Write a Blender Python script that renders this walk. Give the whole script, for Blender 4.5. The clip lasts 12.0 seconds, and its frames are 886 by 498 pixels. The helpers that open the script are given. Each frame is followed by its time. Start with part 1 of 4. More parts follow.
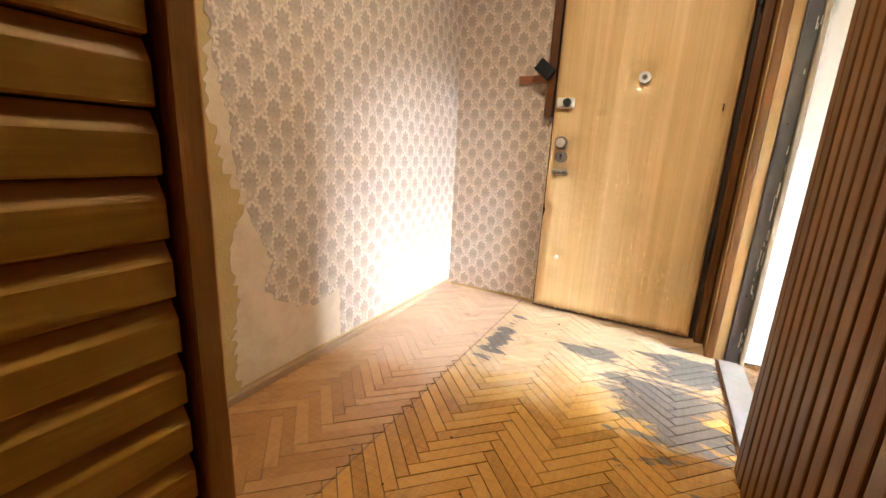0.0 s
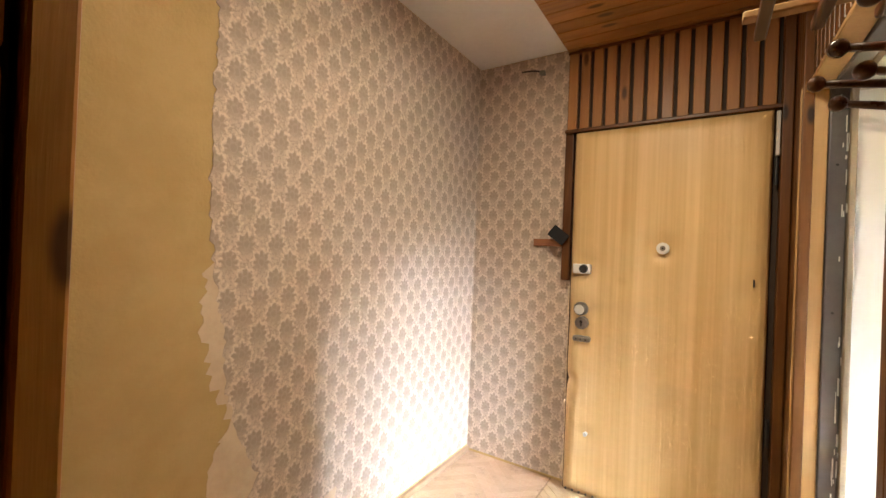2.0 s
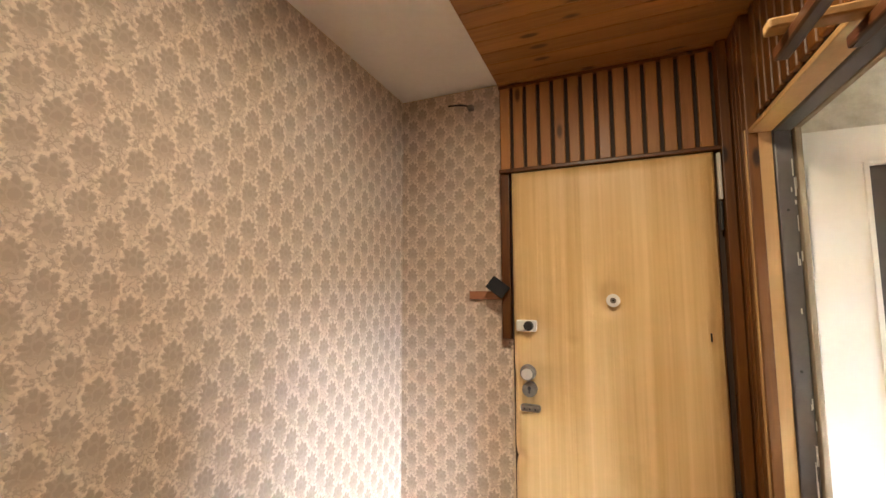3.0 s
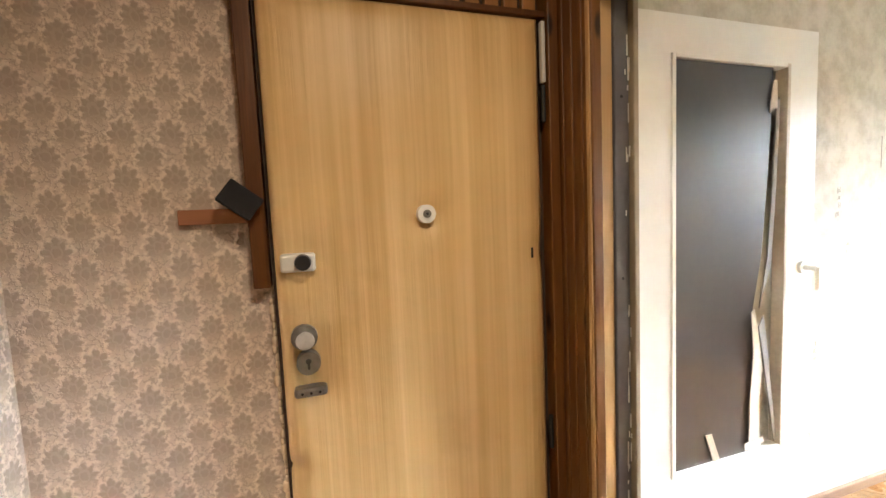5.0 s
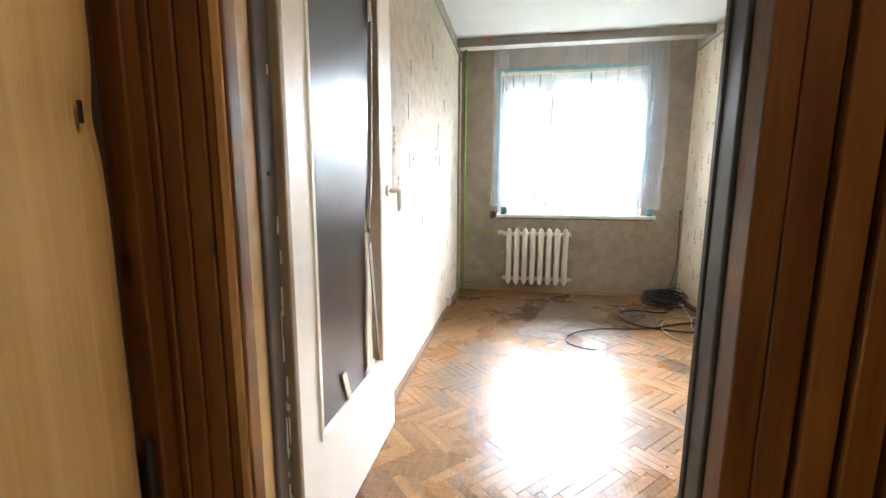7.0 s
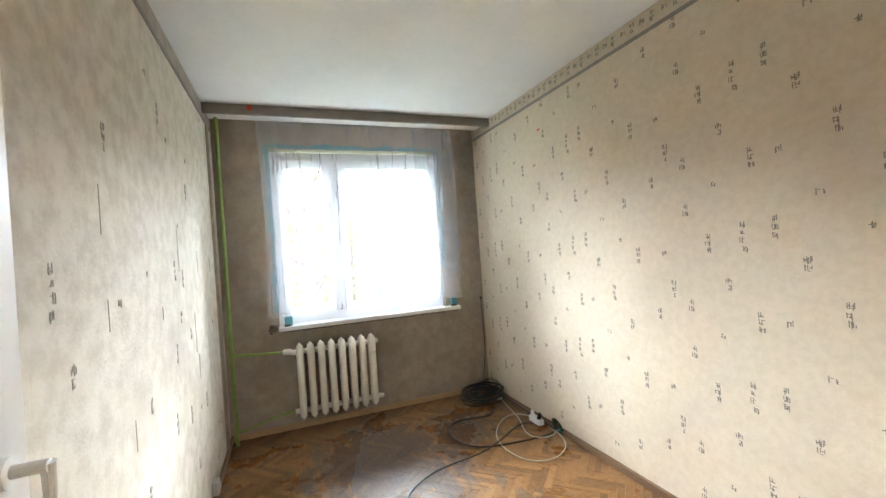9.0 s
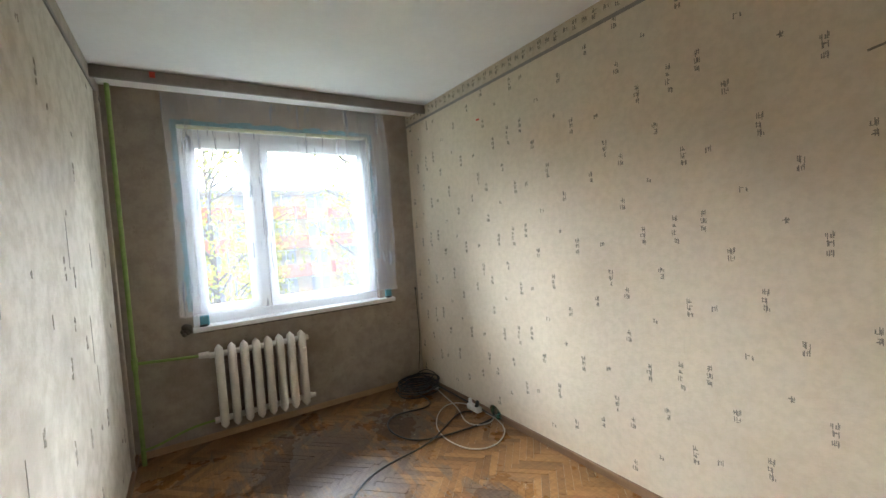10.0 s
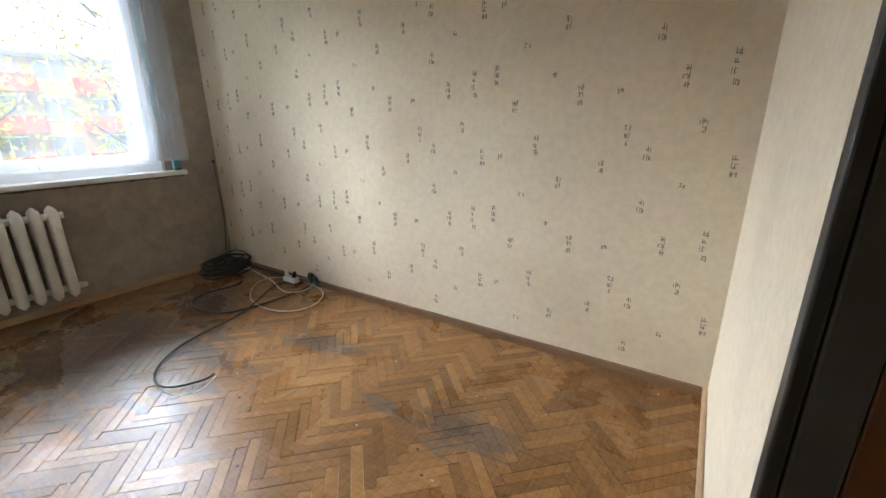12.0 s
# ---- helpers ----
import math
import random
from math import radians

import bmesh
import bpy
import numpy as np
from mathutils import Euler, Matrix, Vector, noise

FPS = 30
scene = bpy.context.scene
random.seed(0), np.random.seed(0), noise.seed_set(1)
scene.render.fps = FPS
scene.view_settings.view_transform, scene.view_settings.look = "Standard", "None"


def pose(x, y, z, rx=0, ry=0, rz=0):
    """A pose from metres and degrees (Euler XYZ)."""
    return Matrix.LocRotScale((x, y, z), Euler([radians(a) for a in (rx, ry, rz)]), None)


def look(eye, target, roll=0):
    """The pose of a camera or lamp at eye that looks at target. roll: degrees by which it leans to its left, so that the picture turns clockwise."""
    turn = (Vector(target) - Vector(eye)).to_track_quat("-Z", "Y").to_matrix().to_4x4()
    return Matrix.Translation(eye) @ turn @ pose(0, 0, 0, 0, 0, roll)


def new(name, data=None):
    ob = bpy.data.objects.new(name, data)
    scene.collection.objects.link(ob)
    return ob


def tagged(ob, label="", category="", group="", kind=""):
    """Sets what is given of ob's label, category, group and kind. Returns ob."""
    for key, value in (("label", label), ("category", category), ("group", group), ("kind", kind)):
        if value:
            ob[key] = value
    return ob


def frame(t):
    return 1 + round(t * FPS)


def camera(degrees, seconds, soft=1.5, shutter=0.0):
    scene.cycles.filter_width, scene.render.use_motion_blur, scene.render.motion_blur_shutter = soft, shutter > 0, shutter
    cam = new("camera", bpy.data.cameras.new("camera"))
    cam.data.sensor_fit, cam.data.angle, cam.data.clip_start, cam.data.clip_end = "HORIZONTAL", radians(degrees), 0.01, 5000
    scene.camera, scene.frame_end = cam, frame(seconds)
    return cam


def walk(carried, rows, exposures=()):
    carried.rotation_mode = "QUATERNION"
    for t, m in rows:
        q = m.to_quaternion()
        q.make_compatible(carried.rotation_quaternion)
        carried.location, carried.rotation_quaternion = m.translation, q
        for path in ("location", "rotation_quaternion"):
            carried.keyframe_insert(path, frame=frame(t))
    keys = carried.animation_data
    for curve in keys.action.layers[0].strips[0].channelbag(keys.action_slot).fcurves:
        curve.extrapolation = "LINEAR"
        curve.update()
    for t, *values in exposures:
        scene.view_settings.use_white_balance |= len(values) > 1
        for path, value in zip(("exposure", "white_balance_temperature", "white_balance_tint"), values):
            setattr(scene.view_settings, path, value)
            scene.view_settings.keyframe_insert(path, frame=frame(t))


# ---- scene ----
cam = camera(94.6, 12.0)
PATH = [
    (0, (-0.024, -0.058, 0.951), (-0.925, 1.664, 0.478), 3.0),
    (0.5, (0.015, 0.02, 1.001), (-1.055, 1.659, 0.593), 3.2),
    (1, (0.021, 0.073, 1.107), (-1.104, 1.702, 0.824), 3.4),
    (1.5, (0.018, 0.085, 1.207), (-1.117, 1.727, 1.07), 3.1),
    (2, (-0.006, 0.111, 1.309), (-1.094, 1.789, 1.318), 2.3),
    (2.5, (-0.093, 0.205, 1.396), (-1.061, 1.949, 1.54), 1.3),
    (2.7, (-0.136, 0.286, 1.429), (-1.026, 2.068, 1.612), 0.8),
    (4.3, (-0.405, 0.96, 1.4), (-0.35, 2.959, 1.378), -2.5),
    (4.5, (-0.425, 1.013, 1.406), (-0.223, 3.0, 1.31), -2.6),
    (4.7, (-0.483, 1.083, 1.368), (-0.091, 3.042, 1.272), -2.9),
    (5, (-0.536, 1.175, 1.358), (0.06, 3.077, 1.194), -2.6),
    (5.5, (-0.592, 1.286, 1.259), (0.399, 3.008, 1.029), -2.1),
    (6, (-0.588, 1.423, 1.157), (0.833, 2.801, 0.868), -1.2),
    (6.5, (-0.516, 1.551, 1.122), (1.222, 2.485, 0.791), 0.0),
    (7, (-0.381, 1.737, 1.102), (1.566, 2.085, 0.809), 0.3),
    (7.5, (-0.21, 1.805, 1.088), (1.778, 1.783, 0.867), -2.0),
    (7.7, (-0.115, 1.838, 1.116), (1.87, 1.727, 0.905), -1.6),
    (9.3, (0.582, 1.891, 1.4), (2.389, 1.033, 1.403), -4.3),
    (9.5, (0.619, 1.94, 1.405), (2.386, 1.004, 1.39), -4.1),
    (10, (0.625, 1.967, 1.399), (2.311, 0.894, 1.314), -3.9),
    (10.5, (0.633, 2.009, 1.359), (2.204, 0.789, 1.151), -3.0),
    (11, (0.616, 2.011, 1.29), (2.068, 0.678, 0.947), -2.3),
    (11.5, (0.586, 2.003, 1.202), (1.871, 0.549, 0.718), -1.5),
    (12, (0.574, 2.0, 1.156), (1.615, 0.396, 0.569), -0.7),
]
EXPOSURES = [(0.0, 3.85), (2.5, 3.7), (4.5, 3.6), (5.5, 3.25), (6.5, 3.0), (7.5, 2.7), (9.5, 2.05), (10.5, 1.42), (11.25, 1.28), (12.0, 1.58)]
walk(cam, [(t, look(eye, target, roll)) for t, eye, target, roll in PATH], EXPOSURES)

# ---- light ----
world = bpy.data.worlds.new("sky")
scene.world = world
world.use_nodes = True
_sky = world.node_tree.nodes.new("ShaderNodeTexSky")
_sky.sky_type, _sky.sun_disc = "NISHITA", False
_sky.sun_elevation, _sky.sun_rotation = radians(42), radians(-70)
_bg = world.node_tree.nodes["Background"]
_bg.inputs[1].default_value = 0.06
world.node_tree.links.new(_sky.outputs[0], _bg.inputs[0])


def lamp(name, kind, m, power, colour, **more):
    data = bpy.data.lights.new(name, kind)
    data.energy, data.color = power, colour
    ob = new(name, data)
    ob.matrix_world = m
    return ob


SUN = lamp("sun", "SUN", look((-30, 14, 30), (0, 0, 0)), 1.3, (1.0, 0.95, 0.86))
SUN.data.angle = radians(0.5)
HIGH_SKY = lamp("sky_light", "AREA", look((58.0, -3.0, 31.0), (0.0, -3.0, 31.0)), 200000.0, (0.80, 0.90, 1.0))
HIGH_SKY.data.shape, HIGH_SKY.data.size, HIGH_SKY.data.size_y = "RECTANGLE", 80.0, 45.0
HALL_LAMP = lamp("hall_ceiling_light", "AREA", look((-0.25, 1.1, 2.44), (-0.25, 1.15, 0)), 1.65, (1.0, 0.85, 0.62))
HALL_LAMP.data.shape, HALL_LAMP.data.size = "DISK", 0.3

# ---- plan ----
HX0, HX1, HY0, HY1 = -1.31, 0.29, -1.4, 2.51      # hall
RX0, RX1, RY0, RY1 = 0.44, 4.05, 0.105, 2.34      # room
CEIL = 2.5
DY0, DY1, DTOP = 1.385, 2.25, 2.0                 # doorway between them
WY0, WY1, WZ0, WZ1 = 0.50, 1.94, 0.84, 2.29       # window opening


# ---- materials ----
class Mat:
    def __init__(self, name, rough=0.6, metal=0.0, spec=0.5):
        self.m = bpy.data.materials.new(name)
        self.m.use_nodes = True
        self.t = self.m.node_tree
        self.b = self.t.nodes["Principled BSDF"]
        self.b.inputs["Roughness"].default_value = rough
        self.b.inputs["Metallic"].default_value = metal
        self.b.inputs["Specular IOR Level"].default_value = spec
        self.geo = None

    def n(self, kind, **sets):
        node = self.t.nodes.new("ShaderNode" + kind)
        for key, v in sets.items():
            if key in node.inputs:
                self.put(node.inputs[key], v)
        return node

    def put(self, socket, v):
        if isinstance(v, bpy.types.NodeSocket):
            self.t.links.new(v, socket)
        else:
            socket.default_value = v

    def pos(self):
        if self.geo is None:
            self.geo = self.n("NewGeometry").outputs["Position"]
        return self.geo

    def math(self, op, a, b=0.0, c=0.0):
        node = self.n("Math")
        node.operation = op
        for k, v in enumerate((a, b, c)):
            self.put(node.inputs[k], v)
        return node.outputs[0]

    def sep(self, v):
        return self.n("SeparateXYZ", Vector=v).outputs

    def scaled(self, v, sx, sy, sz, rot=0.0):
        node = self.n("Mapping", Vector=v)
        node.inputs["Scale"].default_value = (sx, sy, sz)
        node.inputs["Rotation"].default_value = (0, 0, rot)
        return node.outputs[0]

    def noise(self, v, scale, detail=4.0, rough=0.55, dist=0.0):
        node = self.n("TexNoise", Vector=v, Scale=scale, Detail=detail, Roughness=rough, Distortion=dist)
        return node.outputs["Fac"]

    def step(self, v, a, b):
        node = self.n("MapRange", Value=v)
        node.interpolation_type = "SMOOTHSTEP"
        for key, x in (("From Min", a), ("From Max", b)):
            self.put(node.inputs[key], x)
        return node.outputs[0]

    def mix(self, f, a, b):
        node = self.n("Mix")
        node.data_type = "RGBA"
        self.put(node.inputs[0], f)
        for k, v in ((6, a), (7, b)):
            self.put(node.inputs[k], (*v, 1.0) if isinstance(v, tuple) and len(v) == 3 else v)
        return node.outputs[2]

    def ramp(self, f, *stops):
        node = self.n("ValToRGB", Fac=f)
        e = node.color_ramp.elements
        while len(e) < len(stops):
            e.new(0.5)
        for el, (p, c) in zip(e, stops):
            el.position, el.color = p, (*c, 1.0)
        return node.outputs[0]

    def done(self, colour, bump=None, depth=0.002, rough=None):
        self.put(self.b.inputs["Base Color"], (*colour, 1.0) if isinstance(colour, tuple) else colour)
        if rough is not None:
            self.put(self.b.inputs["Roughness"], rough)
        if bump is not None:
            node = self.n("Bump", Height=bump, Distance=depth, Strength=1.0)
            self.t.links.new(node.outputs[0], self.b.inputs["Normal"])
        return self.m

    def rnd(self):
        return self.n("ObjectInfo").outputs["Random"]

    def island(self):
        return self.n("NewGeometry").outputs["Random Per Island"]


def wood(name, dark, light, axis, rough=0.45, knots=True, per=0.35, island=False):
    """Wood whose grain runs along the world axis 0, 1 or 2."""
    M = Mat(name, rough)
    r = M.island() if island else M.rnd()
    s = [34.0, 34.0, 34.0]
    s[axis] = 2.2
    off = M.n("VectorMath", **{})
    off.operation = "ADD"
    M.put(off.inputs[0], M.pos())
    comb = M.n("CombineXYZ", X=M.math("MULTIPLY", r, 7.0), Y=M.math("MULTIPLY", r, 3.0), Z=M.math("MULTIPLY", r, 5.0))
    M.put(off.inputs[1], comb.outputs[0])
    p = off.outputs[0]
    g = M.noise(M.scaled(p, *s), 1.0, 5.0, 0.6, 0.6)
    s2 = [160.0, 160.0, 160.0]
    s2[axis] = 5.0
    fine = M.noise(M.scaled(p, *s2), 1.0, 2.0)
    f = M.math("ADD", M.math("MULTIPLY", g, 0.75), M.math("MULTIPLY", fine, 0.25))
    f = M.math("ADD", f, M.math("MULTIPLY", M.math("SUBTRACT", r, 0.5), per))
    col = M.ramp(f, (0.25, dark), (0.75, light))
    if knots:
        sk = [9.0, 9.0, 9.0]
        sk[axis] = 3.2
        v = M.n("TexVoronoi", Vector=M.scaled(p, *sk), Scale=1.0).outputs["Distance"]
        col = M.mix(M.step(v, 0.17, 0.07), col, tuple(c * 0.35 for c in dark))
    return M.done(col, f, 0.0015, M.math("ADD", M.math("MULTIPLY", f, 0.25), rough - 0.1))


def plain(name, colour, rough=0.5, metal=0.0, vary=0.12, scale=14.0, relief=0.0006):
    M = Mat(name, rough, metal)
    a = M.noise(M.pos(), scale, 5.0)
    b = M.noise(M.pos(), scale * 11, 3.0)
    f = M.math("ADD", M.math("MULTIPLY", a, 0.65), M.math("MULTIPLY", b, 0.35))
    col = M.ramp(f, (0.3, tuple(c * (1 - vary) for c in colour)), (0.7, tuple(min(1, c * (1 + vary)) for c in colour)))
    return M.done(col, f, relief, M.math("ADD", M.math("MULTIPLY", a, 0.16), rough - 0.08))


def damask():
    """Pinkish wallpaper with palmettes in half-drop repeat; works on walls along x and along y."""
    M = Mat("damask_wallpaper", 0.75, 0, 0.25)
    x, y, z = M.sep(M.pos())
    wob = M.noise(M.pos(), 60.0, 3.0)
    u = M.math("ADD", M.math("ADD", x, y), M.math("MULTIPLY", M.math("SUBTRACT", wob, 0.5), 0.022))
    v = M.math("ADD", z, M.math("MULTIPLY", M.math("SUBTRACT", M.noise(M.pos(), 75.0, 2.0), 0.5), 0.022))
    total = halo = None
    for k in (0.0, 0.5):
        du = M.math("SUBTRACT", M.math("FRACT", M.math("ADD", M.math("DIVIDE", u, 0.115), k)), 0.5)
        dv = M.math("SUBTRACT", M.math("FRACT", M.math("ADD", M.math("DIVIDE", v, 0.124), k)), 0.5)
        r = M.math("SQRT", M.math("ADD", M.math("POWER", M.math("ABSOLUTE", M.math("MULTIPLY", du, 1.25)), 2.0), M.math("POWER", M.math("ABSOLUTE", dv), 2.0)))
        ang = M.math("ARCTAN2", du, dv)
        petal = M.math("COSINE", M.math("MULTIPLY", ang, 9.0))
        rib = M.step(petal, 0.1, -0.85)
        lim = M.math("ADD", 0.315, M.math("MULTIPLY", petal, 0.045))
        flower = M.step(M.math("SUBTRACT", lim, r), -0.03, 0.04)
        fade = M.step(dv, -0.34, 0.02)
        heart = M.step(M.math("ABSOLUTE", M.math("SUBTRACT", r, M.math("ADD", 0.12, M.math("MULTIPLY", dv, 0.25)))), 0.04, 0.01)
        flower = M.math("MULTIPLY", flower, M.math("ADD", 0.12, M.math("MULTIPLY", fade, 0.88)))
        cut = M.math("MAXIMUM", heart, M.math("MULTIPLY", rib, M.step(r, 0.12, 0.24)))
        flower = M.math("SUBTRACT", flower, M.math("MULTIPLY", M.math("MULTIPLY", cut, flower), 0.28))
        ring = M.step(M.math("ABSOLUTE", M.math("SUBTRACT", r, M.math("ADD", lim, 0.07))), 0.075, 0.02)
        ring = M.math("MULTIPLY", ring, M.step(dv, -0.42, -0.05))
        total = flower if total is None else M.math("MAXIMUM", total, flower)
        halo = ring if halo is None else M.math("MAXIMUM", halo, ring)
    vine = M.step(M.math("ABSOLUTE", M.math("SUBTRACT", M.noise(M.pos(), 55.0, 2.5), 0.5)), 0.06, 0.02)
    lace = M.step(M.noise(M.pos(), 85.0, 2.0), 0.40, 0.55)
    total = M.math("MAXIMUM", M.math("MULTIPLY", vine, 0.7), total)
    total = M.math("MULTIPLY", total, M.math("SUBTRACT", 1.0, M.math("MULTIPLY", M.math("MULTIPLY", halo, lace), 0.9)))
    grime = M.noise(M.pos(), 2.3, 4.0)
    ground = M.mix(M.step(grime, 0.35, 0.75), (0.67, 0.56, 0.47), (0.59, 0.49, 0.40))
    col = M.mix(M.math("MULTIPLY", total, 0.72), ground, (0.36, 0.29, 0.23))
    col = M.mix(M.math("MULTIPLY", M.math("MULTIPLY", halo, lace), 0.8), col, (0.82, 0.71, 0.60))
    return M.done(col, M.math("ADD", total, M.math("MULTIPLY", wob, 0.3)), 0.0012)


def mottled(name, a, b, c, scale=9.0, stain=1.0):
    """Old paper or plaster: cloudy, with darker stains and fine tooth."""
    M = Mat(name, 0.82, 0, 0.25)
    big = M.noise(M.pos(), 1.6, 4.0, 0.6)
    mid = M.noise(M.pos(), scale, 5.0, 0.65)
    fine = M.noise(M.pos(), 90.0, 4.0)
    col = M.mix(M.step(mid, 0.35, 0.68), a, b)
    col = M.mix(M.math("MULTIPLY", M.step(big, 0.48, 0.8), 0.75 * stain), col, c)
    drip = M.noise(M.scaled(M.pos(), 26.0, 26.0, 2.4), 1.0, 4.0, 0.7)
    col = M.mix(M.math("MULTIPLY", M.step(drip, 0.64, 0.78), 0.4 * stain), col, c)
    return M.done(col, M.math("ADD", M.math("MULTIPLY", fine, 0.6), mid), 0.0025)


def parquet(name, hall):
    M = Mat(name, 0.4, 0, 0.5 if hall else 0.21)
    r = M.math("FRACT", M.math("ADD", M.rnd(), M.island()))
    p = M.pos()
    x, y, z = M.sep(p)
    # grain along either diagonal; a mix by the piece keeps it cheap
    d1 = M.noise(M.scaled(p, 9.0, 95.0, 1.0, radians(-45)), 1.0, 4.0, 0.6, 0.4)
    d2 = M.noise(M.scaled(p, 95.0, 9.0, 1.0, radians(-45)), 1.0, 4.0, 0.6, 0.4)
    g = M.math("MULTIPLY", M.math("ADD", d1, d2), 0.5)
    f = M.math("ADD", g, M.math("MULTIPLY", M.math("SUBTRACT", r, 0.5), 0.34 if hall else 0.32))
    big = M.noise(p, 2.1, 5.0, 0.65, 0.3)
    mid = M.noise(M.scaled(p, 3.0, 13.0, 1.0, radians(-45)), 1.0, 5.0, 0.7, 0.5)
    if hall:
        col = M.ramp(f, (0.28, (0.36, 0.17, 0.035)), (0.55, (0.56, 0.285, 0.06)), (0.8, (0.66, 0.37, 0.10)))
        pale = M.mix(M.step(M.math("ADD", y, M.math("MULTIPLY", big, 0.6)), 1.45, 1.75), M.ramp(f, (0.3, (0.40, 0.20, 0.07)), (0.7, (0.55, 0.31, 0.13))), M.ramp(f, (0.3, (0.50, 0.32, 0.21)), (0.7, (0.64, 0.44, 0.31))))
        old = M.step(M.math("ADD", x, M.math("MULTIPLY", M.math("SUBTRACT", big, 0.5), 0.05)), -0.735, -0.745)
        col = M.mix(old, col, pale)
        dust = M.step(M.math("ADD", M.math("ADD", y, M.math("MULTIPLY", x, -0.25)), M.math("MULTIPLY", M.math("SUBTRACT", big, 0.5), 1.6)), 1.40, 1.9)
        dust = M.math("MULTIPLY", dust, M.math("SUBTRACT", 1.0, M.math("MULTIPLY", old, 0.6)))
        col = M.mix(M.math("MULTIPLY", dust, 0.8), col, M.ramp(mid, (0.3, (0.50, 0.37, 0.23)), (0.7, (0.66, 0.52, 0.36))))
        seam = M.step(M.math("ABSOLUTE", M.math("ADD", x, M.math("ADD", 0.742, M.math("MULTIPLY", M.math("SUBTRACT", mid, 0.5), 0.012)))), 0.006, 0.002)
        col = M.mix(M.math("MULTIPLY", seam, 0.55), col, (0.14, 0.07, 0.03))
        soil = M.step(M.noise(p, 7.0, 6.0, 0.7), 0.55, 0.72)
        col = M.mix(M.math("MULTIPLY", soil, 0.4), col, (0.16, 0.085, 0.04))
        # scraped dark varnish by the entrance
        zone = None
        for cx, cy, rx, ry in ((0.12, 1.62, 0.27, 0.36), (-0.66, 1.85, 0.07, 0.32), (-0.2, 1.98, 0.16, 0.10), (0.2, 2.05, 0.2, 0.2)):
            d = M.math("SQRT", M.math("ADD", M.math("POWER", M.math("ABSOLUTE", M.math("DIVIDE", M.math("SUBTRACT", x, cx), rx)), 2.0), M.math("POWER", M.math("ABSOLUTE", M.math("DIVIDE", M.math("SUBTRACT", y, cy), ry)), 2.0)))
            zz = M.math("SUBTRACT", 1.35, d)
            zone = zz if zone is None else M.math("MAXIMUM", zone, zz)
        sc = M.step(M.math("ADD", M.math("MULTIPLY", zone, 0.75), M.math("MULTIPLY", M.math("SUBTRACT", mid, 0.5), 2.6)), 0.36, 0.52)
        col = M.mix(M.math("MULTIPLY", sc, 0.9), col, M.ramp(g, (0.3, (0.06, 0.055, 0.055)), (0.7, (0.15, 0.14, 0.14))))
        rough = M.math("ADD", 0.33, M.math("MULTIPLY", dust, 0.35))
    else:
        col = M.ramp(f, (0.25, (0.105, 0.048, 0.017)), (0.55, (0.225, 0.11, 0.041)), (0.8, (0.33, 0.175, 0.072)))
        zone = None
        for cx, cy, rx, ry in ((3.1, 1.35, 0.85, 0.62), (2.25, 0.68, 0.30, 0.13), (1.25, 0.85, 0.26, 0.13), (3.4, 0.7, 0.4, 0.3), (1.62, 0.9, 0.12, 0.05), (2.0, 2.0, 0.5, 0.2)):
            d = M.math("SQRT", M.math("ADD", M.math("POWER", M.math("ABSOLUTE", M.math("DIVIDE", M.math("SUBTRACT", x, cx), rx)), 2.0), M.math("POWER", M.math("ABSOLUTE", M.math("DIVIDE", M.math("SUBTRACT", y, cy), ry)), 2.0)))
            zz = M.math("SUBTRACT", 1.35, d)
            zone = zz if zone is None else M.math("MAXIMUM", zone, zz)
        sc = M.step(M.math("ADD", M.math("MULTIPLY", zone, 0.75), M.math("MULTIPLY", M.math("SUBTRACT", mid, 0.5), 2.4)), 0.30, 0.62)
        col = M.mix(M.math("MULTIPLY", sc, 0.62), col, M.ramp(g, (0.3, (0.035, 0.03, 0.028)), (0.7, (0.12, 0.105, 0.095))))
        col = M.mix(M.math("MULTIPLY", M.step(big, 0.55, 0.8), 0.35), col, (0.2, 0.13, 0.08))
        rough = M.math("ADD", 0.24, M.math("MULTIPLY", M.step(big, 0.35, 0.75), 0.22))
    return M.done(col, M.math("ADD", g, M.math("MULTIPLY", big, 0.5)), 0.0012, rough)


damask_paper = damask()
bare_plaster = mottled("bare_yellow_plaster", (0.52, 0.37, 0.155), (0.58, 0.42, 0.19), (0.44, 0.30, 0.12), 5.0, 0.6)
torn_paper = mottled("torn_backing_paper", (0.74, 0.62, 0.46), (0.66, 0.53, 0.38), (0.6, 0.48, 0.34), 12.0, 0.5)
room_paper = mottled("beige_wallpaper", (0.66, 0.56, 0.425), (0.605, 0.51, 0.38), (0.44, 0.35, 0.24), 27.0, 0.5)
# Darker copy of the beige paper: the backlit window wall's shade in its colour.
dim_paper = mottled("dim_beige_wallpaper", (0.41, 0.355, 0.29), (0.33, 0.285, 0.235), (0.20, 0.17, 0.14), 11.0, 0.9)
pale_paper = mottled("pale_stripped_wallpaper", (0.63, 0.57, 0.47), (0.50, 0.44, 0.34), (0.38, 0.32, 0.25), 14.0, 0.9)
white_ceiling = plain("white_distemper", (0.80, 0.80, 0.80), 0.9, 0, 0.05, 3.0, 0.001)
dark_grey_wood = plain("grey_painted_wood", (0.24, 0.215, 0.19), 0.7, 0, 0.2, 8.0)
ink = plain("printed_ink", (0.22, 0.19, 0.15), 0.8, 0, 0.4, 120.0)
faint_ink = plain("faded_ink", (0.30, 0.26, 0.205), 0.8, 0, 0.3, 120.0)
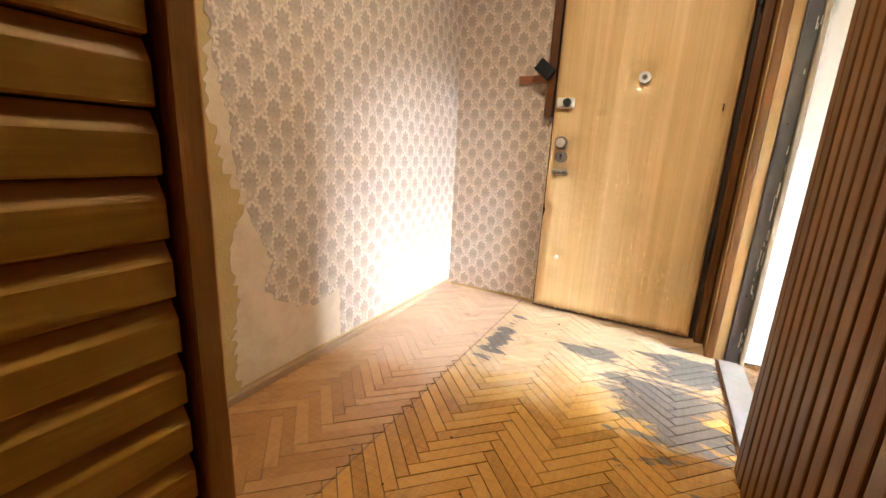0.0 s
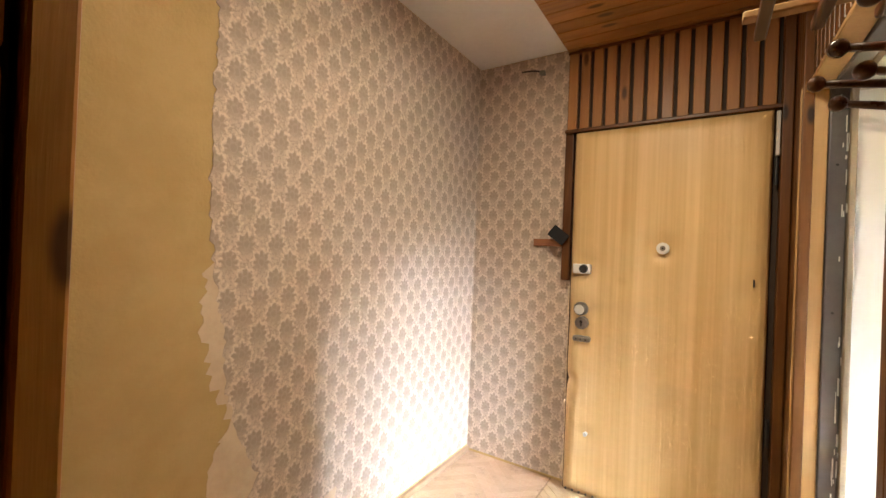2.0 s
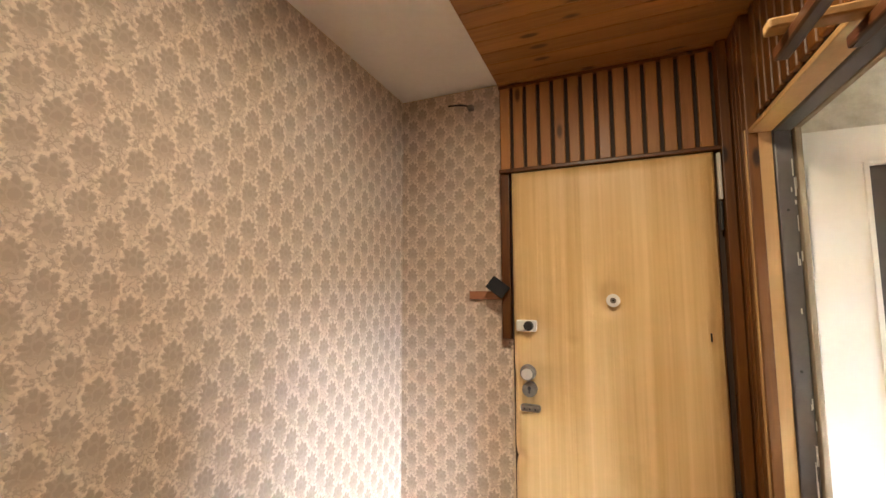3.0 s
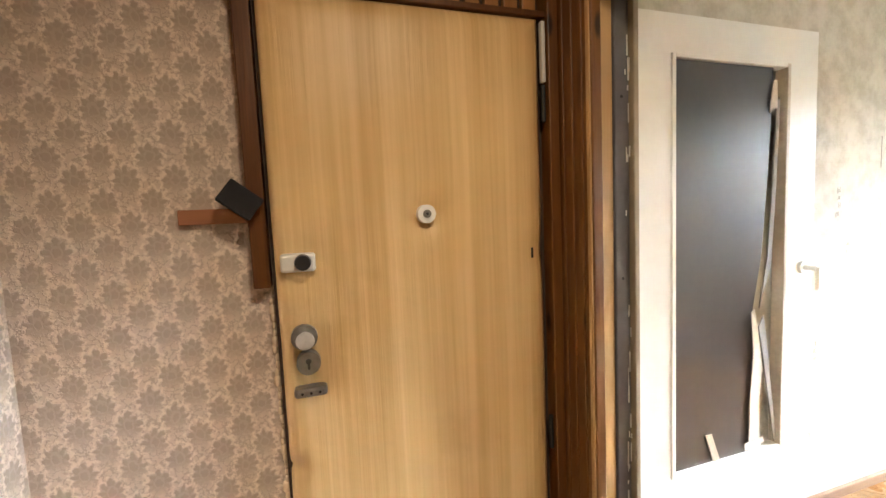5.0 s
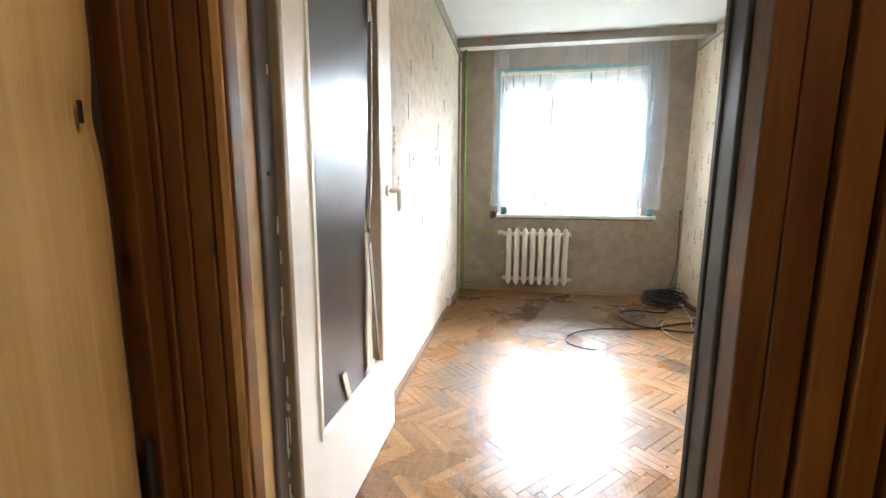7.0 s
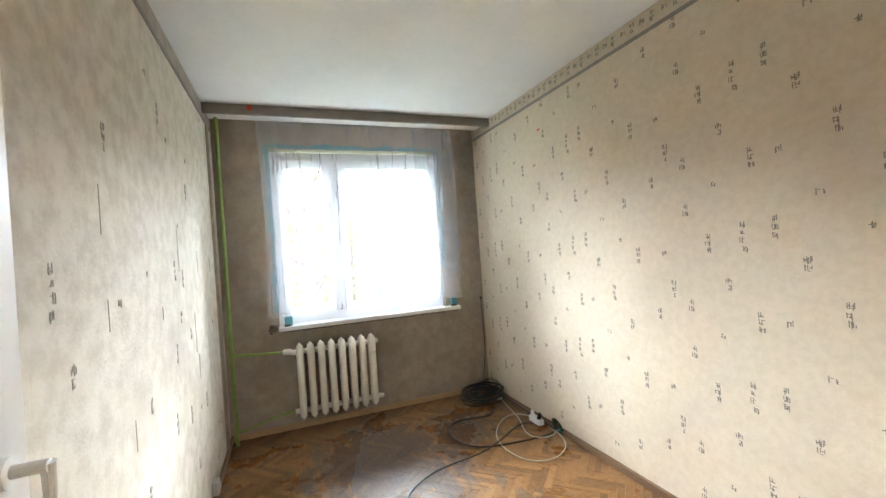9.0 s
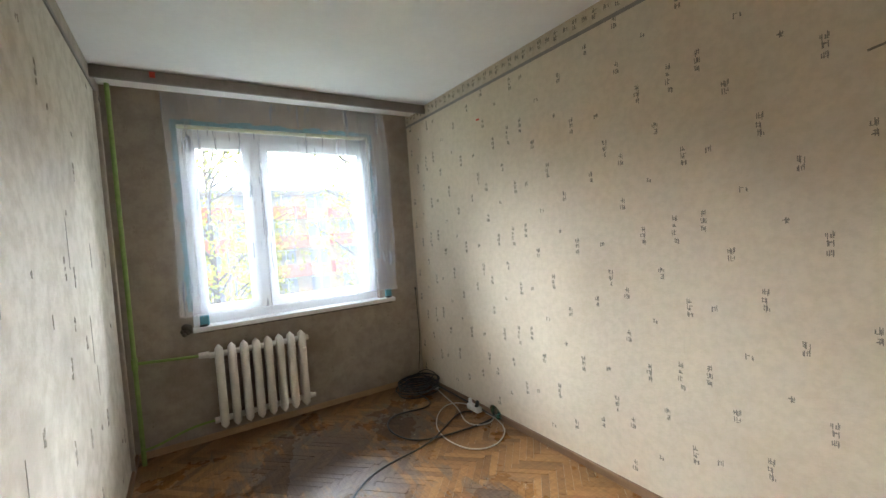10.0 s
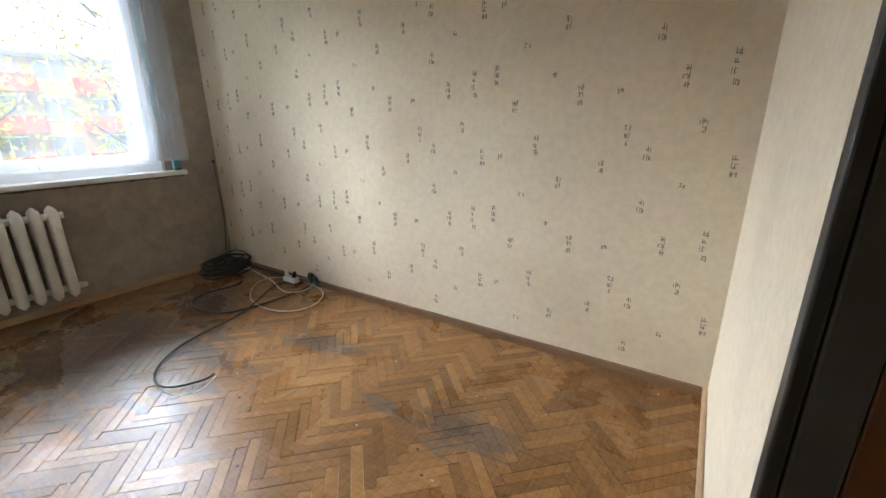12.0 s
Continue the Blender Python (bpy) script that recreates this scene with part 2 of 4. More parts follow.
border_paper = mottled("border_paper", (0.58, 0.50, 0.38), (0.50, 0.42, 0.31), (0.38, 0.31, 0.22), 20.0, 0.7)
pine_y = wood("honey_pine_along", (0.42, 0.19, 0.018), (0.66, 0.345, 0.05), 1, 0.52)
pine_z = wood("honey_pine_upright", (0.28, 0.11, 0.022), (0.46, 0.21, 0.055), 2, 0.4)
pine_trim = wood("pale_pine_upright", (0.42, 0.25, 0.10), (0.56, 0.35, 0.16), 2, 0.5, False)
brown_z = wood("brown_stained_boards", (0.080, 0.025, 0.004), (0.19, 0.072, 0.012), 2, 0.42)
slat_wood = wood("slat_pine", (0.30, 0.13, 0.035), (0.46, 0.22, 0.07), 2, 0.45)
ceil_wood = wood("ceiling_pine", (0.27, 0.115, 0.028), (0.45, 0.21, 0.06), 0, 0.33, True, 0.35, True)
dark_back = plain("dark_backing", (0.05, 0.028, 0.015), 0.7)
base_wood = wood("skirting_wood", (0.12, 0.062, 0.032), (0.24, 0.135, 0.07), 0, 0.5, False)
base_wood_y = wood("skirting_wood_along", (0.36, 0.23, 0.13), (0.52, 0.36, 0.22), 1, 0.5, False)
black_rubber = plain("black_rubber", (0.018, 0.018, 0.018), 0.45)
matte_black = plain("matte_black", (0.012, 0.011, 0.011), 0.9)
white_plastic = plain("white_plastic", (0.78, 0.77, 0.74), 0.35, 0, 0.05)
grey_cable = plain("white_cable", (0.55, 0.52, 0.48), 0.45)
chrome = plain("worn_chrome", (0.80, 0.78, 0.74), 0.3, 0.65, 0.15, 40.0)
dull_metal = plain("dull_metal", (0.27, 0.25, 0.225), 0.36, 0.8, 0.25, 40.0)
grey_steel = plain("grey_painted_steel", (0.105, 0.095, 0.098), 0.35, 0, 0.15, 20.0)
# Jamb grey again, with the unlit south side's shade put into the colour.
shaded_steel = plain("shaded_painted_steel", (0.040, 0.038, 0.038), 0.45, 0, 0.2, 20.0)
chip_paint = plain("chipped_white_paint", (0.72, 0.70, 0.66), 0.5, 0, 0.1, 30.0)
olive_strip = plain("olive_seal", (0.30, 0.24, 0.16), 0.6)
cream_paint = plain("cream_door_paint", (0.78, 0.75, 0.69), 0.38, 0, 0.04, 4.0)
white_pvc = plain("white_pvc", (0.82, 0.83, 0.85), 0.3, 0, 0.03)
radiator_paint = plain("radiator_enamel", (0.72, 0.70, 0.65), 0.4, 0, 0.1, 12.0)
green_paint = plain("green_pipe_paint", (0.24, 0.36, 0.10), 0.45, 0, 0.2, 30.0)
teal_tape = plain("teal_tape", (0.09, 0.29, 0.35), 0.5, 0, 0.35, 22.0)
tape_beige = plain("old_masking_tape", (0.56, 0.49, 0.40), 0.6, 0, 0.15, 40.0)
rack_wood = wood("dark_rack_wood", (0.06, 0.022, 0.008), (0.13, 0.05, 0.018), 1, 0.3, False)
rack_yellow = wood("yellow_rack_bar", (0.62, 0.30, 0.04), (0.75, 0.42, 0.07), 0, 0.35, False)
red_plastic = plain("red_plastic", (0.55, 0.06, 0.03), 0.4)


def vinyl():
    M = Mat("wood_print_vinyl", 0.42, 0, 0.4)
    p = M.pos()
    broad = M.noise(M.scaled(p, 14.0, 1.0, 0.3), 1.0, 4.0, 0.55)
    fine = M.noise(M.scaled(p, 95.0, 1.0, 1.5), 1.0, 3.0)
    f = M.math("ADD", M.math("MULTIPLY", broad, 0.7), M.math("MULTIPLY", fine, 0.3))
    col = M.ramp(f, (0.3, (0.58, 0.365, 0.145)), (0.7, (0.82, 0.595, 0.30)))
    dirt = M.noise(p, 3.0, 4.0)
    col = M.mix(M.math("MULTIPLY", M.step(dirt, 0.6, 0.85), 0.3), col, (0.36, 0.22, 0.09))
    return M.done(col, M.math("ADD", fine, M.math("MULTIPLY", dirt, 5.0)), 0.0016)


door_vinyl = vinyl()


def glass(name, tint=(1, 1, 1), rough=0.0):
    M = Mat(name, rough)
    M.b.inputs["Transmission Weight"].default_value = 1.0
    M.b.inputs["IOR"].default_value = 1.02
    return M.done(tint)


clear_glass = glass("window_glass")


def dark_glass_mat():
    M = Mat("dark_door_glass", 0.3, 0, 0.9)
    f = M.noise(M.pos(), 35.0, 4.0)
    return M.done(M.ramp(f, (0.3, (0.042, 0.030, 0.026)), (0.7, (0.05, 0.036, 0.031))))


dark_glass = dark_glass_mat()


def sheer_mat():
    M = Mat("sheer_voile", 0.8, 0, 0.2)
    tr = M.n("BsdfTransparent")
    tl = M.n("BsdfTranslucent")
    tl.inputs[0].default_value = (0.62, 0.70, 0.82, 1)
    mix1 = M.n("MixShader")
    mix1.inputs[0].default_value = 0.2
    M.t.links.new(M.b.outputs[0], mix1.inputs[1])
    M.t.links.new(tl.outputs[0], mix1.inputs[2])
    weave = M.noise(M.scaled(M.pos(), 1.0, 30.0, 3.0), 1.0, 4.0)
    f = M.math("ADD", 0.24, M.math("MULTIPLY", M.step(weave, 0.4, 0.75), 0.06))
    mix2 = M.n("MixShader")
    M.put(mix2.inputs[0], f)
    M.t.links.new(tr.outputs[0], mix2.inputs[1])
    M.t.links.new(mix1.outputs[0], mix2.inputs[2])
    M.t.links.new(mix2.outputs[0], M.t.nodes["Material Output"].inputs[0])
    return M.done((0.88, 0.89, 0.92))


sheer = sheer_mat()


def disc_mat():
    M = Mat("iridescent_disc", 0.18, 0.9)
    x, y, z = M.sep(M.pos())
    f = M.math("FRACT", M.math("ADD", M.math("MULTIPLY", x, 14.0), M.math("MULTIPLY", z, 9.0)))
    return M.done(M.ramp(f, (0.1, (0.10, 0.5, 0.42)), (0.5, (0.5, 0.62, 0.6)), (0.9, (0.06, 0.25, 0.24))))


disc = disc_mat()


# ---- mesh helpers ----
def box(bm, x0, y0, z0, x1, y1, z1, bevel=0.0):
    r = bmesh.ops.create_cube(bm, size=1.0)
    vs = r["verts"]
    for v in vs:
        v.co = Vector(((x0 + x1) / 2 + v.co.x * (x1 - x0), (y0 + y1) / 2 + v.co.y * (y1 - y0), (z0 + z1) / 2 + v.co.z * (z1 - z0)))
    if bevel:
        es = list({e for v in vs for e in v.link_edges})
        bmesh.ops.bevel(bm, geom=es, offset=bevel, segments=2, affect="EDGES", profile=0.5)
    return bm


def boxes(*bs, bevel=0.0):
    bm = bmesh.new()
    for b in bs:
        box(bm, *b, bevel=bevel)
    return bm


def cyl(bm, a, b, r, r2=None, seg=20):
    a, b = Vector(a), Vector(b)
    m = Matrix.Translation((a + b) / 2) @ (b - a).to_track_quat("Z", "Y").to_matrix().to_4x4()
    bmesh.ops.create_cone(bm, cap_ends=True, segments=seg, radius1=r, radius2=r if r2 is None else r2, depth=(b - a).length, matrix=m)
    return bm


def mesh_of(name, bm, material, smooth=False):
    me = bpy.data.meshes.new(name)
    bm.normal_update()
    bm.to_mesh(me)
    bm.free()
    me.materials.append(material)
    if smooth:
        for f in me.polygons:
            f.use_smooth = True
    return me


def part(name, bm, material, parent=None, label="", smooth=False):
    ob = new(name, mesh_of(name, bm, material, smooth))
    if parent is not None:
        ob.parent = parent
    if label:
        ob["label"] = label
    return ob


def thing(name, label, category, at=(0, 0, 0), group="", kind=""):
    ob = new(name)
    ob.location = at
    ob.empty_display_size = 0.1
    return tagged(ob, label, category, group, kind)


def keep(parent, ob):
    """Parent ob, built in world metres, under a thing that stands elsewhere."""
    ob.parent = parent
    ob.matrix_parent_inverse = Matrix.Translation(parent.location).inverted()
    return ob


def piece(name, bm, material, parent, label="", smooth=False):
    return keep(parent, part(name, bm, material, None, label, smooth))


def structure(name, bm, material, label, category):
    return tagged(part(name, bm, material), label, category, "", "structure")


def wall_with_hole(axis, a, b, lo, hi, z0, z1, hole):
    """A wall from a to b in thickness (axis 0: along y, 1: along x), with one opening (lo, hi, bottom, top)."""
    bm = bmesh.new()
    h0, h1, hz0, hz1 = hole
    for s0, s1, t0, t1 in ((lo, h0, z0, z1), (h1, hi, z0, z1), (h0, h1, hz1, z1), (h0, h1, z0, hz0)):
        if s1 - s0 > 1e-4 and t1 - t0 > 1e-4:
            box(bm, *((a, s0, t0, b, s1, t1) if axis == 0 else (s0, a, t0, s1, b, t1)))
    return bm


def tube(name, pts, r, material, parent, label="", cyclic=False):
    """A smooth cable through a few points."""
    cu = bpy.data.curves.new(name, "CURVE")
    cu.dimensions, cu.bevel_depth, cu.bevel_resolution, cu.resolution_u = "3D", r, 2, 10
    sp = cu.splines.new("NURBS")
    sp.points.add(len(pts) - 1)
    for q, c in zip(sp.points, pts):
        q.co = (*c, 1)
    sp.use_endpoint_u, sp.order_u, sp.use_cyclic_u = True, 4, cyclic
    cu.materials.append(material)
    tmp = bpy.data.objects.new(name, cu)
    me = bpy.data.meshes.new_from_object(tmp)
    bpy.data.objects.remove(tmp)
    me.name = name
    for f in me.polygons:
        f.use_smooth = True
    ob = new(name, me)
    if label:
        ob["label"] = label
    return keep(parent, ob) if parent is not None else ob


# ---- structure: hall ----
structure("floor_base", boxes((-1.6, HY0 - 0.3, -0.25, RX1 + 0.4, HY1 + 0.4, -0.03)), dark_back, "dark screed under the parquet", "floor")
structure("wall_west", boxes((HX0 - 0.2, HY0 - 0.2, -0.03, HX0, HY1 + 0.2, 2.75)), bare_plaster, "bare yellowish plaster wall with torn paper edges", "wall")
structure("wall_north", boxes((HX0, HY1, -0.03, RX0, HY1 + 0.2, 2.75)), bare_plaster, "plaster end wall behind the entrance door", "wall")
structure("wall_south", boxes((HX0, HY0 - 0.2, -0.03, RX0, HY0, 2.75)), bare_plaster, "plain plaster wall closing the hall", "wall")
bm = wall_with_hole(0, 0.345, RX0, HY0, HY1, -0.03, 2.75, (DY0 - 0.02, DY1 + 0.02, -0.03, DTOP + 0.02))
structure("wall_partition", bm, room_paper, "thin partition wall with a doorway, pale stained paper", "wall")
structure("ceiling_hall", boxes((HX0, HY0, 2.52, 0.33, HY1, 2.75)), white_ceiling, "white distempered ceiling strip in the hall", "ceiling")
bm = bmesh.new()
y = HY0
while y < HY1 - 0.02:
    box(bm, -0.715, y + 0.002, 2.478, 0.33, min(y + 0.096, HY1 - 0.002), 2.496, 0.004)
    y += 0.098
box(bm, -0.71, HY0, 2.497, 0.33, HY1, 2.515)
structure("ceiling_boards", bm, ceil_wood, "varnished pine board ceiling with knots", "ceiling")
# ---- structure: room ----
structure("wall_room_south", boxes((RX0, RY0 - 0.2, -0.03, RX1 + 0.3, RY0, 2.75)), room_paper, "beige wallpaper wall with small dark printed marks", "wall")
structure("wall_room_north", boxes((RX0, RY1, -0.03, RX1 + 0.3, RY1 + 0.36, 2.75)), pale_paper, "pale stained wallpaper wall with scratches", "wall")
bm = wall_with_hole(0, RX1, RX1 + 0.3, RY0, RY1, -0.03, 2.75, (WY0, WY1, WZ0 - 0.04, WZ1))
structure("wall_window", bm, dim_paper, "beige wallpaper wall around the window, toned down for backlit shade", "wall")
structure("ceiling_room", boxes((RX0, RY0, CEIL, RX1, RY1, 2.75)), white_ceiling, "white painted ceiling of the room", "ceiling")

# skirting boards
structure("baseboard", boxes((RX0 + 0.02, RY0, -0.004, RX1, RY0 + 0.018, 0.045), bevel=0.006), base_wood, "worn brown wooden skirting along the papered wall", "skirting")
structure("baseboard", boxes((1.4, RY1 - 0.018, -0.004, RX1, RY1, 0.045), bevel=0.006), base_wood, "worn wooden skirting along the pale wall", "skirting")
structure("baseboard", boxes((RX1 - 0.018, RY0 + 0.02, -0.004, RX1, RY1 - 0.02, 0.045), bevel=0.006), base_wood_y, "worn wooden skirting under the window", "skirting")
structure("baseboard", boxes((RX0, RY0, -0.004, RX0 + 0.018, DY0 - 0.06, 0.045), bevel=0.006), base_wood_y, "worn wooden skirting beside the doorway", "skirting")
structure("baseboard", boxes((HX0, 0.24, -0.004, HX0 + 0.022, HY1, 0.03), bevel=0.006), base_wood_y, "pale wooden skirting in the hall", "skirting")


# ---- torn hall wallpaper ----
def torn_sheet(x0, x1, edge, z_top, amp, seed):
    """A sheet on the west wall; edge gives, for a step along its ragged outline, the y and z of the border."""
    rng = random.Random(seed)
    outline = []
    for (ya, za), (yb, zb) in zip(edge, edge[1:]):
        n = max(2, int(math.hypot(yb - ya, zb - za) / 0.018))
        for k in range(n):
            f = k / n
            j = amp * (rng.random() - 0.5)
            outline.append((ya + (yb - ya) * f + j, za + (zb - za) * f + j * 0.6))
    outline += [edge[-1], (HY1, edge[-1][1]), (HY1, z_top)]
    bm = bmesh.new()
    f = bm.faces.new([bm.verts.new((x1, y, z)) for y, z in outline])
    r = bmesh.ops.extrude_face_region(bm, geom=[f])
    for v in r["geom"]:
        if isinstance(v, bmesh.types.BMVert):
            v.co.x = x0
    bmesh.ops.triangulate(bm, faces=bm.faces)
    bmesh.ops.recalc_face_normals(bm, faces=bm.faces)
    return bm


PAPER_EDGE = [(0.775, 2.515), (0.78, 2.0), (0.775, 1.45), (0.80, 1.22), (0.84, 1.0), (0.86, 0.80), (0.90, 0.66), (0.98, 0.50), (0.94, 0.40), (1.0, 0.33), (1.1, 0.28), (1.2, 0.25), (1.355, 0.29), (1.365, 0.04)]
BACK_EDGE = [(0.83, 1.32), (0.77, 1.20), (0.775, 1.02), (0.80, 0.90), (0.87, 0.70), (0.81, 0.62), (0.83, 0.40), (0.80, 0.25), (0.81, 0.04)]
w = structure("wallpaper_west", torn_sheet(HX0 + 0.001, HX0 + 0.004, PAPER_EDGE, 2.515, 0.016, 3), damask_paper, "torn pinkish damask wallpaper on the hall wall", "wallpaper")
structure("wallpaper_backing", torn_sheet(HX0 - 0.001, HX0 + 0.002, BACK_EDGE, 1.32, 0.03, 5), torn_paper, "pale torn backing paper left on plaster", "wallpaper")
structure("wallpaper_north", boxes((HX0 + 0.004, HY1 - 0.004, 0.015, -0.66, HY1 - 0.0005, 2.515)), damask_paper, "pinkish damask wallpaper beside the entrance door", "wallpaper")


# ---- entrance door ----
def entrance_door():
    door = thing("door_1", "closed entrance door padded in pale wood-print vinyl", "door", (-0.213, 2.43, 0.0), kind="structure")
    x0, x1, z0, z1, yf = -0.65, 0.224, 0.012, 2.0, 2.412
    bm = bmesh.new()
    nx, nz = 70, 150
    rows = []
    for k in range(nz + 1):
        row = []
        for i in range(nx + 1):
            u, v = i / nx, k / nz
            x, z = x0 + (x1 - x0) * u, z0 + (z1 - z0) * v
            e = min(x - x0, x1 - x, z - z0, z1 - z)
            y = yf + 0.028 * math.exp(-e / 0.022) + 0.0035 * noise.noise((x * 2.2, z * 1.4, 3))
            for cx, cz, depth, rad in ((-0.196, 1.365, 0.034, 0.062), (-0.575, 1.245, 0.026, 0.075), (-0.575, 0.985, 0.028, 0.085), (-0.565, 0.857, 0.024, 0.07), (-0.535, 0.344, 0.014, 0.04), (-0.64, 0.62, 0.03, 0.035), (-0.38, 1.17, 0.006, 0.03), (0.20, 1.22, 0.012, 0.06)):
                y += depth * math.exp(-((x - cx) ** 2 + (z - cz) ** 2) / rad ** 2)
            row.append(bm.verts.new((x, y, z)))
        rows.append(row)
    for a, b in zip(rows, rows[1:]):
        for i in range(nx):
            bm.faces.new((a[i], a[i + 1], b[i + 1], b[i]))
    edge = [e for e in bm.edges if e.is_boundary]
    r = bmesh.ops.extrude_edge_only(bm, edges=edge)
    for g in r["geom"]:
        if isinstance(g, bmesh.types.BMVert):
            g.co.y = 2.475
    bmesh.ops.recalc_face_normals(bm, faces=bm.faces)
    piece("padded_leaf", bm, door_vinyl, door, "pale wood-print vinyl padding", True)
    bm = bmesh.new()
    x = x0 + 0.02
    while x < x1 - 0.01:
        cyl(bm, (x, 2.417, 0.022), (x, 2.428, 0.022), 0.006, 0.004, 8)
        x += 0.036
    piece("nail_row", bm, dull_metal, door, "row of upholstery nails along the bottom")
    # peephole
    bm = cyl(bmesh.new(), (-0.196, 2.409, 1.365), (-0.196, 2.46, 1.365), 0.029, seg=28)
    p = piece("peephole", bm, white_plastic, door, "pale round door viewer", False)
    part("lens", cyl(bmesh.new(), (-0.196, 2.405, 1.365), (-0.196, 2.41, 1.365), 0.013, seg=20), dull_metal, p)
    part("lens_eye", cyl(bmesh.new(), (-0.196, 2.403, 1.365), (-0.196, 2.406, 1.365), 0.004, seg=12), black_rubber, p)
    # white lock plate
    plate_ob = piece("lock_plate", boxes((-0.633, 2.400, 1.215, -0.537, 2.45, 1.268), bevel=0.008), white_plastic, door, "white plastic lock cover")
    part("lock_knob", cyl(bmesh.new(), (-0.572, 2.380, 1.242), (-0.572, 2.402, 1.242), 0.021, 0.024, 24), black_rubber, plate_ob, "round black lock button")
    # knob and keyhole rosettes
    bm = cyl(bmesh.new(), (-0.583, 2.407, 1.022), (-0.583, 2.455, 1.022), 0.037, seg=32)
    rose = piece("knob_rosette", bm, dull_metal, door)
    bm = cyl(bmesh.new(), (-0.580, 2.372, 1.022), (-0.582, 2.407, 1.022), 0.026, 0.018, 28)
    part("knob", bm, chrome, rose, "worn round metal knob")
    rose = piece("keyhole_rosette", cyl(bmesh.new(), (-0.576, 2.404, 0.945), (-0.576, 2.455, 0.945), 0.034, seg=32), dull_metal, door)
    bm = cyl(bmesh.new(), (-0.576, 2.4025, 0.952), (-0.576, 2.406, 0.952), 0.008, seg=14)
    box(bm, -0.5795, 2.4025, 0.928, -0.5725, 2.406, 0.952)
    part("keyhole", bm, black_rubber, rose)
    bm = boxes((-0.622, 2.403, 0.842, -0.528, 2.45, 0.872), bevel=0.01)
    hp = piece("handle_plate", bm, dull_metal, door, "dull metal plate with screw holes")
    for x in (-0.60, -0.575, -0.55):
        part("screw", cyl(bmesh.new(), (x, 2.4005, 0.857), (x, 2.404, 0.857), 0.004, seg=10), black_rubber, hp)
    bm = cyl(bmesh.new(), (-0.535, 2.404, 0.346), (-0.535, 2.455, 0.346), 0.010, 0.013, 12)
    piece("bump_stop", bm, chip_paint, door)
    piece("scratch", boxes((0.168, 2.4095, 1.20, 0.174, 2.415, 1.235), bevel=0.001), black_rubber, door)
    # hinge side
    piece("upper_hinge_cover", boxes((0.232, 2.42, 1.79, 0.246, 2.44, 1.99), bevel=0.003), chip_paint, door)
    piece("hinge", cyl(bmesh.new(), (0.236, 2.425, 1.66), (0.236, 2.425, 1.78), 0.008, seg=14), black_rubber, door)
    piece("hinge", cyl(bmesh.new(), (0.236, 2.425, 0.5), (0.236, 2.425, 0.62), 0.008, seg=14), black_rubber, door)


entrance_door()
frame_ob = thing("entrance_door_frame", "brown stained wooden frame and boards round the entrance door", "door frame", (-0.2, 2.47, 0), kind="structure")
piece("dark_rebate", boxes((-0.66, 2.465, 0, 0.29, 2.505, 2.02)), dark_back, frame_ob)
piece("frame_strip", boxes((-0.712, 2.448, 1.17, -0.665, 2.505, 2.03), bevel=0.004), brown_z, frame_ob)
piece("head_strip", boxes((-0.712, 2.425, 2.004, 0.262, 2.46, 2.024), bevel=0.004), brown_z, frame_ob)
piece("side_board", boxes((0.25, 2.41, 0, 0.288, 2.5, 2.478), bevel=0.004), brown_z, frame_ob)
rng = random.Random(8)
bm = bmesh.new()
for k in range(46):
    z = 0.02 + k * 0.0245
    r = 0.010 + 0.012 * rng.random()
    bmesh.ops.create_icosphere(bm, subdivisions=1, radius=r, matrix=Matrix.Translation((-0.672 + 0.008 * rng.random(), 2.495, z)) @ Matrix.Diagonal((0.7, 0.8, 1.3, 1)))
piece("broken_plaster_edge", bm, torn_paper, frame_ob, "crumbled plaster edge where trim is missing", True)
panel = thing("slat_panel", "pine slat panel above the entrance door", "wall panel", (-0.2, 2.47, 2.02), kind="structure")
piece("backing", boxes((-0.715, 2.478, 2.026, 0.288, 2.508, 2.476)), dark_back, panel)
shared = None
for k in range(14):
    x = -0.708 + k * 0.0685
    if shared is None:
        shared = mesh_of("slat", boxes((0, 0, 0, 0.051, 0.022, 0.44), bevel=0.004), slat_wood)
    s = new("slat", shared)
    s.location = (x, 2.455, 2.03)
    keep(panel, s)
piece("top_strip", boxes((-0.715, 2.45, 2.462, 0.288, 2.476, 2.477), bevel=0.003), brown_z, panel)

# pier between entrance and inner doorway, clad in brown boards
pier = thing("pier_cladding", "dark brown vertical boards between the two doors", "wall panel", (0.31, 2.33, 0), kind="structure")
for y0, y1 in ((2.245, 2.292), (2.295, 2.342), (2.345, 2.392), (2.395, 2.44)):
    piece("board", boxes((0.292, y0, 0, 0.33, y1, 2.476), bevel=0.005), brown_z, pier)


